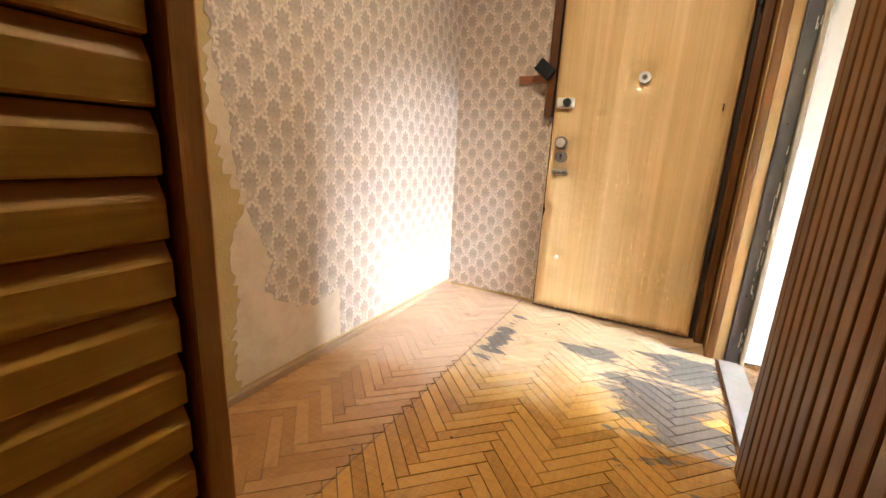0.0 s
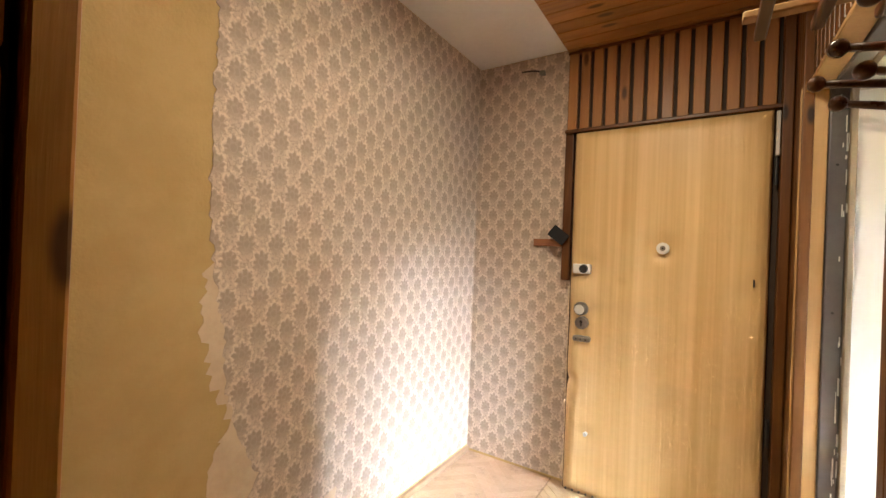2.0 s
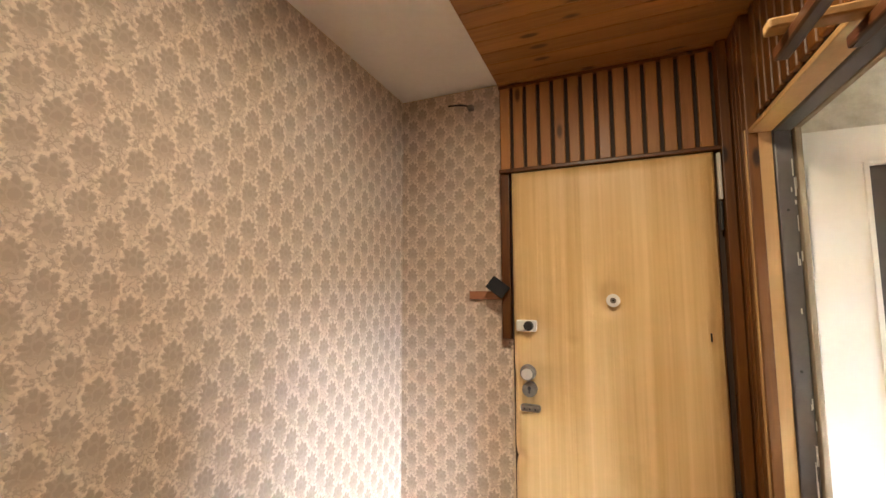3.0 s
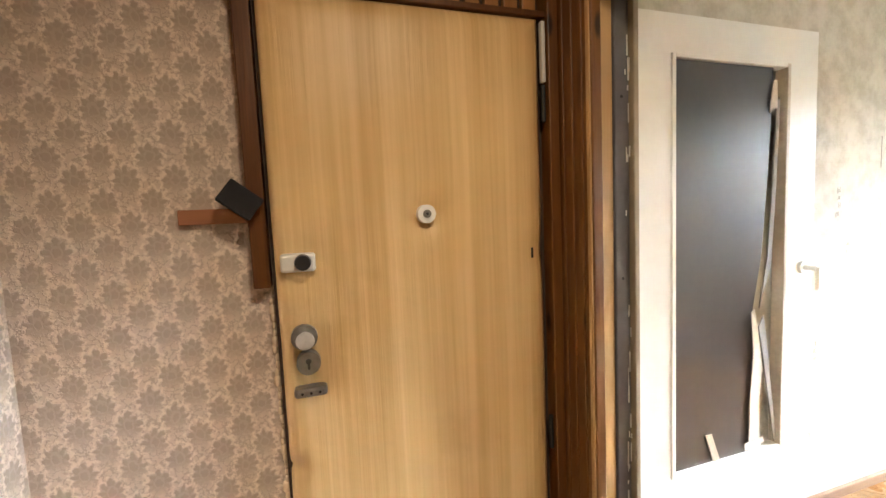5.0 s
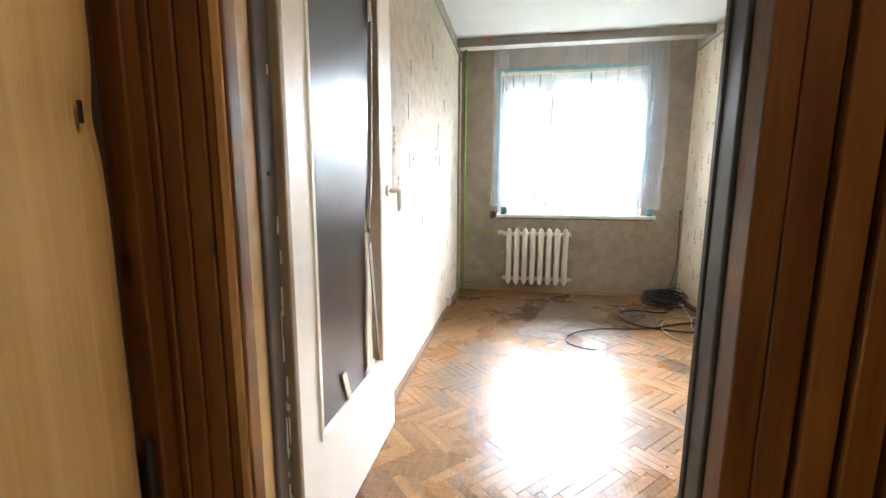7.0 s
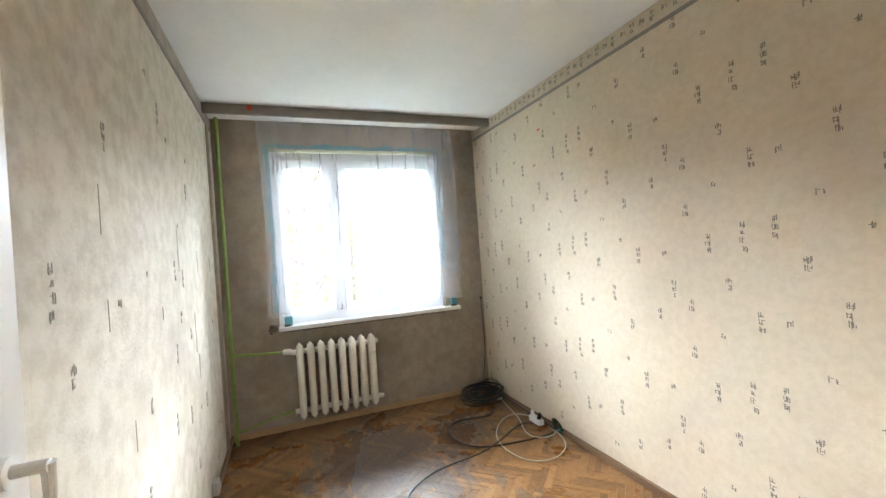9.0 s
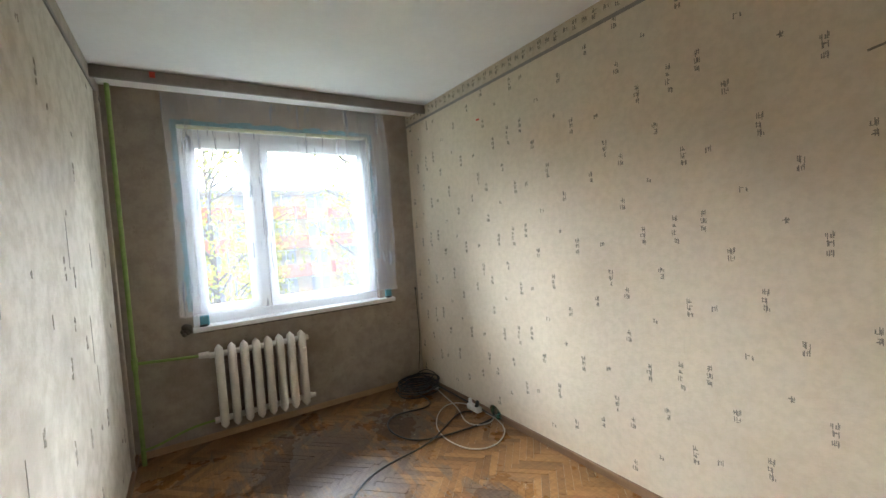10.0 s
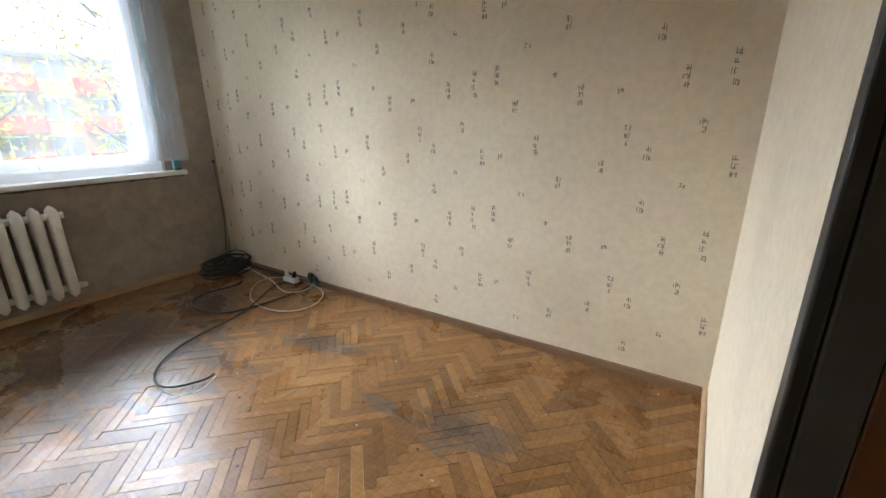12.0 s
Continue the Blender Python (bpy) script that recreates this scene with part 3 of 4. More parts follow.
# slatted hall side wall
def slat_wall():
    wall = thing("slat_wall", "brown vertical wooden slats covering the hall wall", "wall panel", (0.31, 0.4, 0), kind="structure")
    piece("backing", wall_with_hole(0, 0.336, 0.345, HY0, 2.24, 0, 2.476, (DY0 - 0.03, 2.24, 0, DTOP + 0.05)), dark_back, wall)
    tall = mesh_of("slat", boxes((0, 0, 0, 0.02, 0.051, 2.474), bevel=0.005), brown_z)
    short = mesh_of("slat", boxes((0, 0, 0, 0.02, 0.047, 2.474 - DTOP - 0.06), bevel=0.005), brown_z)
    y = DY0 - 0.097
    while y > HY0:
        s = new("slat", tall)
        s.location = (0.316, y, 0.002)
        keep(wall, s)
        y -= 0.0625
    y = DY0 - 0.03
    while y < 2.19:
        s = new("slat", short)
        s.location = (0.316, y, DTOP + 0.06)
        keep(wall, s)
        y += 0.0625


slat_wall()


# ---- inner doorway: lining, steel frame, open leaf ----
def inner_door():
    fr = thing("door_frame", "grey steel door frame with chipped paint and pine lining", "door frame", (0.37, 1.83, 0), kind="structure")
    piece("pine_lining", boxes((0.287, DY1, 0, 0.372, DY1 + 0.018, DTOP + 0.018), bevel=0.003), pine_trim, fr, "pale pine lining")
    # South lining is unlit pine; the brown colour carries its shade.
    piece("pine_lining", boxes((0.316, DY0 - 0.045, 0, 0.372, DY0, DTOP + 0.018), bevel=0.003), brown_z, fr, "pine lining in dark brown for its unlit side")
    piece("pine_lining", boxes((0.30, DY0, DTOP, 0.372, DY1, DTOP + 0.018), bevel=0.003), pine_trim, fr)
    # The south jamb takes the steel darkened for its unlit side.
    for y0, y1 in ((DY1 - 0.006, DY1 + 0.018), (DY0 - 0.018, DY0 + 0.006)):
        piece("steel_jamb", boxes((0.374, y0, 0, 0.430, y1, DTOP + 0.012), bevel=0.005), grey_steel if y0 > 2 else shaded_steel, fr, "grey painted steel jamb, darkened on the unlit side")
    piece("steel_head", boxes((0.374, DY0 + 0.006, DTOP - 0.006, 0.430, DY1 - 0.006, DTOP + 0.012), bevel=0.005), grey_steel, fr)
    # South seal strip in black: the unlit side's shade put into its colour.
    for y0, y1 in ((DY1 - 0.024, DY1 + 0.03), (DY0 - 0.03, DY0 + 0.008)):
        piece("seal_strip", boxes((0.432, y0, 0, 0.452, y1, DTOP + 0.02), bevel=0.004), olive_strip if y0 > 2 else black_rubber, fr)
    piece("seal_strip", boxes((0.432, DY0 + 0.008, DTOP - 0.006, 0.452, DY1 - 0.024, DTOP + 0.02), bevel=0.004), olive_strip, fr)
    rng = random.Random(4)
    bm = bmesh.new()
    for k in range(34):
        z = rng.uniform(0.03, 1.95)
        h = rng.uniform(0.01, 0.07)
        x = 0.424 + rng.uniform(-0.012, 0.004)
        box(bm, x, DY1 - 0.0075, z, x + rng.uniform(0.002, 0.006), DY1 - 0.004, z + h)
    piece("paint_chips", bm, chip_paint, fr, "bare pale chips along the frame edge")
    for z in (0.35, 1.13, 1.7):
        piece("screw", cyl(bmesh.new(), (0.40, DY1 - 0.0075, z), (0.40, DY1 - 0.004, z), 0.005, seg=12), black_rubber, fr)
    piece("threshold", boxes((0.346, DY0 + 0.006, -0.004, 0.45, DY1 - 0.006, 0.008), bevel=0.003), dark_grey_wood, fr, "worn dark threshold")

    leaf = thing("door_2", "open cream door with cracked dark glass mended with tape", "door", (0.46, 2.28, 0), kind="structure")
    x0, x1, y0, y1, z1 = 0.458, 1.34, 2.272, 2.312, 1.985
    gx0, gx1, gz0, gz1 = 0.632, 1.185, 0.378, 1.855
    piece("leaf", wall_with_hole(1, y0, y1, x0, x1, 0.01, z1, (gx0, gx1, gz0, gz1)), cream_paint, leaf, "cream painted door leaf")
    bm = bmesh.new()
    for a in ((gx0 - 0.004, y0 - 0.005, gz0 - 0.004, gx0 + 0.012, y1, gz1 + 0.004), (gx1 - 0.012, y0 - 0.005, gz0 - 0.004, gx1 + 0.004, y1, gz1 + 0.004)):
        piece("bead", boxes(a, bevel=0.002), tape_beige if a[0] > 1 else cream_paint, leaf)
    for a in ((gx0 + 0.012, y0 - 0.005, gz1 - 0.010, gx1 - 0.012, y1, gz1 + 0.004), (gx0 + 0.012, y0 - 0.005, gz0 - 0.004, gx1 - 0.012, y1, gz0 + 0.01)):
        piece("bead", boxes(a, bevel=0.002), cream_paint, leaf)
    bm.free()

    def plate(pts, ya, yb):
        bm = bmesh.new()
        f = bm.faces.new([bm.verts.new((x, ya, z)) for x, z in pts])
        r = bmesh.ops.extrude_face_region(bm, geom=[f])
        for v in r["geom"]:
            if isinstance(v, bmesh.types.BMVert):
                v.co.y = yb
        bmesh.ops.recalc_face_normals(bm, faces=bm.faces)
        return bm
    g0, g1 = gx0 + 0.011, gx1 - 0.011
    piece("dark_pane", plate([(g0, gz0 + 0.01), (1.03, gz0 + 0.01), (1.02, 0.55), (1.04, 0.75), (1.035, 0.95), (1.075, 1.15), (1.10, 1.45), (1.115, 1.70), (1.12, gz1 - 0.01), (g0, gz1 - 0.01)], y0 + 0.012, y0 + 0.017), dark_glass, leaf, "broken dark glass pane")
    piece("glass_shard", plate([(1.062, 0.95), (1.10, 1.15), (1.122, 1.45), (1.132, 1.72), (1.15, 1.74), (1.135, 1.35), (1.12, 1.12)], y0 + 0.006, y0 + 0.010), dark_grey_wood, leaf, "dark leaning glass splinter")
    piece("glass_shard", plate([(1.06, 0.88), (1.085, 0.92), (1.165, 0.42), (1.155, 0.40)], y0 + 0.005, y0 + 0.009), dark_grey_wood, leaf)
    piece("tape", plate([(1.012, 0.40), (1.075, 0.395), (1.06, 0.55), (1.07, 0.72), (1.05, 0.86), (1.03, 0.95), (1.015, 0.94), (1.03, 0.78), (1.015, 0.6)], y0 + 0.001, y0 + 0.004), tape_beige, leaf, "torn strip of old tape")
    piece("tape", plate([(0.795, 0.50), (0.825, 0.50), (0.865, 0.395), (0.835, 0.39)], y0 + 0.004, y0 + 0.008), tape_beige, leaf)
    piece("tape", plate([(0.99, 0.40), (1.09, 0.415), (1.085, 0.44), (0.985, 0.43)], y0 - 0.001, y0 + 0.0005), tape_beige, leaf)
    piece("tape", plate([(1.09, 1.68), (1.13, 1.70), (1.125, 1.80), (1.105, 1.79)], y0 + 0.001, y0 + 0.004), tape_beige, leaf)
    hx, hz = 1.275, 1.092
    hr = piece("handle_rose", cyl(bmesh.new(), (hx, y0 - 0.012, hz), (hx, y0 + 0.004, hz), 0.024, seg=24), white_plastic, leaf)
    bm = cyl(bmesh.new(), (hx, y0 - 0.055, hz), (hx, y0 - 0.01, hz), 0.010, seg=16)
    cyl(bm, (hx + 0.004, y0 - 0.052, hz + 0.004), (hx + 0.012, y0 - 0.05, hz - 0.085), 0.010, 0.008, 16)
    part("lever_handle", bm, white_plastic, hr, "drooping white lever handle")
    for z in (0.25, 1.75):
        piece("hinge", cyl(bmesh.new(), (x0 - 0.004, y0 - 0.004, z), (x0 - 0.004, y0 - 0.004, z + 0.1), 0.007, seg=14), chip_paint, leaf)


inner_door()


# ---- pine closet on the hall's west side ----
def closet():
    c = thing("pine_closet", "closet front clad in overlapping honey pine boards", "closet", (-0.9, -0.5, 0))
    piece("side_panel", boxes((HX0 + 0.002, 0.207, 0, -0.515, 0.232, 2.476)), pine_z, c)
    piece("backing", boxes((-0.545, HY0, 0, -0.525, 0.2, 2.476)), dark_back, c)
    piece("corner_post", boxes((-0.514, 0.203, 0, -0.490, 0.240, 2.476), bevel=0.004), wood("closet_post_pine", (0.26, 0.095, 0.014), (0.44, 0.185, 0.032), 2, 0.4), c)
    bm = bmesh.new()
    prof = [(-0.524, 0.0), (-0.501, 0.0), (-0.498, 0.003), (-0.498, 0.043), (-0.4988, 0.045), (-0.5095, 0.0645), (-0.513, 0.0665), (-0.524, 0.0665)]
    a = [bm.verts.new((x, HY0, z)) for x, z in prof]
    b = [bm.verts.new((x, 0.192, z)) for x, z in prof]
    bm.faces.new(a), bm.faces.new(b[::-1])
    for k in range(8):
        bm.faces.new((a[k], b[k], b[(k + 1) % 8], a[(k + 1) % 8]))
    bmesh.ops.recalc_face_normals(bm, faces=bm.faces)
    me = mesh_of("board", bm, pine_y)
    for k in range(36):
        o = new("board", me)
        o.location = (0, 0, 0.005 + k * 0.0695)
        keep(c, o)


closet()


# ---- coat rack on the slat wall ----
def coat_rack():
    c = thing("coat_rack", "dark wooden coat rack with hat shelf and turned pegs", "coat rack", (0.2, 1.0, 1.8))
    for x in (0.075, 0.17, 0.265):
        piece("shelf_rail", boxes((x - 0.011, 0.45, 1.80, x + 0.011, 1.24, 1.822), bevel=0.004), rack_wood, c)
    for k, y in enumerate((1.05, 0.85, 0.65)):
        piece("cross_bar", boxes((0.04, y, 1.824, 0.288, y + 0.026, 1.842), bevel=0.004), rack_yellow, c, "yellow lacquered bar")
    piece("cross_bar", boxes((0.04, 1.17, 1.824, 0.288, 1.20, 1.842), bevel=0.004), pine_trim, c, "pale wooden bar")
    piece("peg_board", boxes((0.268, 0.45, 1.58, 0.290, 1.16, 1.66), bevel=0.005), rack_wood, c)
    for y in (1.10, 0.95, 0.80, 0.65, 0.5):
        for z, l in ((1.64, 0.12), (1.60, 0.09)):
            bm = cyl(bmesh.new(), (0.27, y, z - 0.02), (0.27 - l, y, z), 0.008, 0.006, 12)
            bmesh.ops.create_uvsphere(bm, u_segments=14, v_segments=8, radius=0.014, matrix=Matrix.Translation((0.27 - l, y, z)))
            piece("peg", bm, rack_wood, c, "", True)


coat_rack()

# ---- small hall things ----
t = tagged(part("door_closer_block", boxes((-0.05, -0.03, -0.035, 0.05, 0.03, 0.035), bevel=0.004), matte_black), "small black block screwed beside the entrance door", "block")
t.matrix_world = pose(-0.725, 2.425, 1.425, 0, 38, 12)
tagged(part("wooden_batten", boxes((-0.895, 2.485, 1.362, -0.713, 2.506, 1.405), bevel=0.003), wood("reddish_batten", (0.25, 0.09, 0.04), (0.34, 0.14, 0.06), 0, 0.5, False)), "short reddish wooden batten nailed on wallpaper", "batten")
wire = thing("wire_stub", "short bent wire stub sticking out near the ceiling", "wire", (-0.93, 2.5, 2.42))
tube("wire", [(-0.88, 2.508, 2.41), (-0.88, 2.47, 2.415), (-0.93, 2.46, 2.425), (-1.0, 2.46, 2.425)], 0.005, black_rubber, wire)
piece("clip", boxes((-0.895, 2.47, 2.395, -0.865, 2.507, 2.42), bevel=0.004), dull_metal, wire)

# ---- room: curtain board, border, window ----
cb = thing("curtain_board", "grey-brown curtain board across the window wall", "curtain rail", (3.7, 1.2, 2.45))
piece("board", boxes((3.685, RY0 + 0.004, 2.425, 3.705, RY1 - 0.004, 2.497), bevel=0.003), dark_grey_wood, cb)
piece("rail", boxes((3.71, RY0 + 0.004, 2.475, 3.97, RY1 - 0.004, 2.498), bevel=0.003), white_plastic, cb, "white ceiling curtain rail")
piece("clip", boxes((3.675, 2.02, 2.455, 3.684, 2.05, 2.49), bevel=0.002), red_plastic, cb, "small red plastic clip")
piece("clip", boxes((3.675, 1.60, 2.46, 3.684, 1.615, 2.495), bevel=0.002), dull_metal, cb)


def border(name, bm, m):
    return structure(name, bm, m, "printed wallpaper border with a dark lower edge", "wallpaper border")


border("wallpaper_border", boxes((RX0, RY0, 2.405, RX1, RY0 + 0.003, 2.498)), border_paper)
border("border_edge", boxes((RX0, RY0, 2.385, RX1, RY0 + 0.006, 2.404), bevel=0.001), dark_grey_wood)
border("wallpaper_border", boxes((RX0, RY1 - 0.003, 2.405, RX1, RY1, 2.498)), dim_paper)
border("border_edge", boxes((RX0, RY1 - 0.008, 2.385, RX1, RY1, 2.404), bevel=0.001), dark_grey_wood)


# printed marks on the papers: little clusters of strokes
def glyph(rng, kind):
    """Strokes (u, v, w, h) of one illegible mark, about 2 cm wide."""
    out = []
    rows = {0: 3, 1: 2, 2: 1}[kind]
    for r in range(rows):
        c = (r - (rows - 1) / 2) * 0.031
        for s in range(rng.randint(6, 9)):
            if rng.random() < 0.65:
                out.append((rng.uniform(-0.013, 0.013), c + rng.uniform(-0.005, 0.005), 0.0027, rng.uniform(0.010, 0.025)))
            else:
                out.append((rng.uniform(-0.006, 0.006), c + rng.uniform(-0.010, 0.010), rng.uniform(0.006, 0.015), 0.0026))
    return out


MARKS = [(0.03, 0.60, 0), (0.43, 0.036, 0), (0.55, 0.02, 0), (0.22, 0.385, 0), (0.887, 0.433, 0), (0.70, 0.65, 0), (0.498, 0.322, 0), (0.10, 0.22, 1), (0.33, 0.56, 1), (0.62, 0.47, 1), (0.80, 0.14, 1), (0.98, 0.30, 1), (0.40, 0.33, 2), (0.15, 0.02, 2), (0.66, 0.24, 2), (0.93, 0.61, 2), (0.28, 0.15, 2), (0.80, 0.36, 1), (0.545, 0.62, 2)]


def marks(name, material, lo, hi, place, top=2.37, seed=2, keep_share=1.0):
    rng = random.Random(seed)
    verts, faces = [], []
    for i in range(-1, 5):
        for k in range(0, 5):
            for mx, mz, kind in MARKS:
                u, v = mx + i * 1.06, mz + k * 0.667 + 0.0
                strokes = glyph(random.Random(int(mx * 997) + kind), kind)
                if not (lo + 0.02 < u < hi - 0.02 and 0.08 < v < top) or rng.random() > keep_share:
                    continue
                for a, b, w, h in strokes:
                    n = len(verts)
                    for p, q, d in ((-1, -1, 0.0012), (1, -1, 0.0012), (1, 1, 0.0012), (-1, 1, 0.0012), (-1, -1, -0.001), (1, -1, -0.001), (1, 1, -0.001), (-1, 1, -0.001)):
                        verts.append(place(u + a + p * w / 2, v + b + q * h / 2, d))
                    faces += [(n, n + 1, n + 2, n + 3), (n, n + 4, n + 5, n + 1), (n + 1, n + 5, n + 6, n + 2), (n + 2, n + 6, n + 7, n + 3), (n + 3, n + 7, n + 4, n)]
    me = bpy.data.meshes.new(name)
    me.from_pydata(verts, [], faces)
    me.materials.append(material)
    return tagged(new(name, me), "small dark printed marks on wallpaper", "wallpaper print", "", "stuff")


marks("wallpaper_print", ink, RX0, RX1, lambda u, v, d: (u, RY0 + d, v), seed=2)
marks("wallpaper_print", faint_ink, 1.4, RX1, lambda u, v, d: (u, RY1 - d, v), seed=5, keep_share=0.2)
marks("wallpaper_print", faint_ink, RY0, 0.5, lambda u, v, d: (RX1 - d, u, v), seed=6)
marks("wallpaper_print", faint_ink, 1.96, RY1, lambda u, v, d: (RX1 - d, u, v), seed=7)
marks("wallpaper_print", faint_ink, 0.5, 1.96, lambda u, v, d: (RX1 - d, u, v), 0.76, seed=7)
verts, faces = [], []
for k in range(56):
    u0 = RX0 + 0.05 + k * 0.064
    for a, b, w, h in glyph(random.Random(k % 4 + 30), 1 if k % 2 else 2):
        n = len(verts)
        for p, q, d in ((-1, -1, 0.0042), (1, -1, 0.0042), (1, 1, 0.0042), (-1, 1, 0.0042)):
            verts.append((u0 + a * 1.3 + p * w * 0.8, RY0 + d, 2.455 + b + q * h / 1.6))
        faces.append((n, n + 1, n + 2, n + 3))
me = bpy.data.meshes.new("border_print")
me.from_pydata(verts, [], faces)
me.materials.append(ink)
tagged(new("border_print", me), "dark illegible print along the wallpaper border", "wallpaper print", "", "stuff")


def window():
    w = thing("window_1", "white two-part window, lit by bright daylight", "window", (4.12, 1.2, 0.84), kind="structure")
    f0, f1 = 4.10, 4.17
    piece("window_frame", wall_with_hole(0, f0, f1, WY0, WY1, WZ0, WZ1 - 0.03, (WY0 + 0.05, WY1 - 0.05, WZ0 + 0.05, WZ1 - 0.09)), white_pvc, w, "white plastic outer frame")
    piece("mullion", boxes((f0 + 0.002, 1.40, WZ0 + 0.05, f1 - 0.002, 1.47, WZ1 - 0.09), bevel=0.004), white_pvc, w)
    for y0, y1, z0, z1, hy in ((0.55, 1.40, 0.89, 2.20, 1.37), (1.47, 1.89, 0.89, 2.20, 1.50)):
        s = piece("sash", wall_with_hole(0, f0 - 0.02, f1 - 0.012, y0 + 0.002, y1 - 0.002, z0 + 0.002, z1 - 0.002, (y0 + 0.06, y1 - 0.06, z0 + 0.078, z1 - 0.075)), white_pvc, w, "white plastic sash")
        p = part("pane", boxes((f0 + 0.02, y0 + 0.058, z0 + 0.076, f0 + 0.026, y1 - 0.058, z1 - 0.073)), clear_glass, s)
        p.visible_shadow = False
    piece("window_handle", boxes((f0 - 0.05, 1.375, 1.45, f0 - 0.022, 1.395, 1.57), bevel=0.006), white_pvc, w)
    piece("window_sill", boxes((3.985, 0.372, 0.803, 4.15, 1.948, 0.838), bevel=0.006), white_pvc, w, "thick white window sill")


window()
tape = thing("teal_frame_tape", "ragged teal tape and foam around the window", "tape", (4.04, 1.2, 2.2))
rng = random.Random(11)
for a, b, horizontal in ((0.50, 1.97, True), (0.95, 2.30, False), (1.2, 2.30, False)):
    bm = bmesh.new()
    s = a
    while s < b:
        l = rng.uniform(0.03, 0.08)
        wd = rng.uniform(0.022, 0.045)
        if horizontal:
            box(bm, RX1 - 0.004, s, WZ1 - 0.012, RX1 - 0.0005, min(s + l, b), WZ1 - 0.012 + wd)
        else:
            yy = WY1 - 0.006 if a < 1 else WY0 + 0.006 - wd
            box(bm, RX1 - 0.0038, yy, s, RX1 - 0.0006, yy + wd, min(s + l, b))
        s += l
    piece("tape_strip", bm, teal_tape, tape)
foam = plain("dirty_foam", (0.10, 0.085, 0.07), 0.9, 0, 0.4, 40.0, 0.004)
bm = bmesh.new()
for k in range(60):
    y = 0.40 + 1.52 * k / 60
    bmesh.ops.create_icosphere(bm, subdivisions=1, radius=rng.uniform(0.008, 0.02), matrix=Matrix.Translation((4.04, y, 0.795)) @ Matrix.Diagonal((0.8, 1.5, 0.7, 1)))
tagged(part("sill_mortar", bm, foam, None, "", True), "dark crumbly mortar under the window sill", "mortar")
for y in (0.42, 1.87):
    b = thing("sill_bracket", "small teal film corner on the window sill", "film scrap", (4.03, y, 0.838), "film scraps")
    piece("film", boxes((4.02, y - 0.03, 0.838, 4.045, y + 0.03, 0.915), bevel=0.008), teal_tape, b)
    piece("black_lump", boxes((3.995, y - 0.015, 0.838, 4.02, y + 0.035, 0.852), bevel=0.006), black_rubber, b)
bm = bmesh.new()
for k in range(9):
    bmesh.ops.create_icosphere(bm, subdivisions=2, radius=rng.uniform(0.015, 0.028), matrix=Matrix.Translation((4.01 + rng.uniform(-0.01, 0.02), 1.975 + rng.uniform(-0.02, 0.03), 0.82 + rng.uniform(-0.02, 0.03))))
tagged(part("foam_lump", bm, foam, None, "", True), "dark lump of dirt at the sill end", "lump")


# sheer curtain
def cloth(y_left, y_right, x0, amp, freq, seed, hem=0.93):
    bm = bmesh.new()
    ny, nz = 120, 44
    rows = []
    for k in range(nz + 1):
        v = k / nz
        row = []
        for i in range(ny + 1):
            u = i / ny
            ya = y_left - 0.02 * math.sin(v * 3.1)
            yb = y_right - 0.03 * v - 0.015 * math.sin(v * 5)
            y = ya + (yb - ya) * u
            x = x0 + amp * math.sin(u * freq + 2 * math.sin(u * 7 + seed) + v * 1.6) + 0.008 * noise.noise((u * 5, v * 3, seed))
            z = 2.475 + (hem - 2.475) * v + (0.022 * noise.noise((u * 18, 9, seed)) - 0.02 * u) * v
            row.append(bm.verts.new((min(x, 4.03), y, z)))
        rows.append(row)
    for a, b in zip(rows, rows[1:]):
        for i in range(ny):
            bm.faces.new((a[i], a[i + 1], b[i + 1], b[i]))
    return bm


cur = thing("sheer_curtain", "thin white sheer curtain hanging over the window", "curtain", (4.0, 1.2, 2.475))
piece("cloth", cloth(2.015, 0.375, 3.998, 0.006, 60, 1), sheer, cur, "", True)
piece("gathered_fold", cloth(0.74, 0.36, 3.985, 0.013, 46, 2), sheer, cur, "gathered end of the curtain", True)
piece("gathered_fold", cloth(0.62, 0.37, 3.970, 0.013, 40, 3), sheer, cur, "gathered end of the curtain", True)
piece("gathered_fold", cloth(2.02, 1.86, 3.985, 0.010, 22, 4), sheer, cur, "gathered end of the curtain", True)


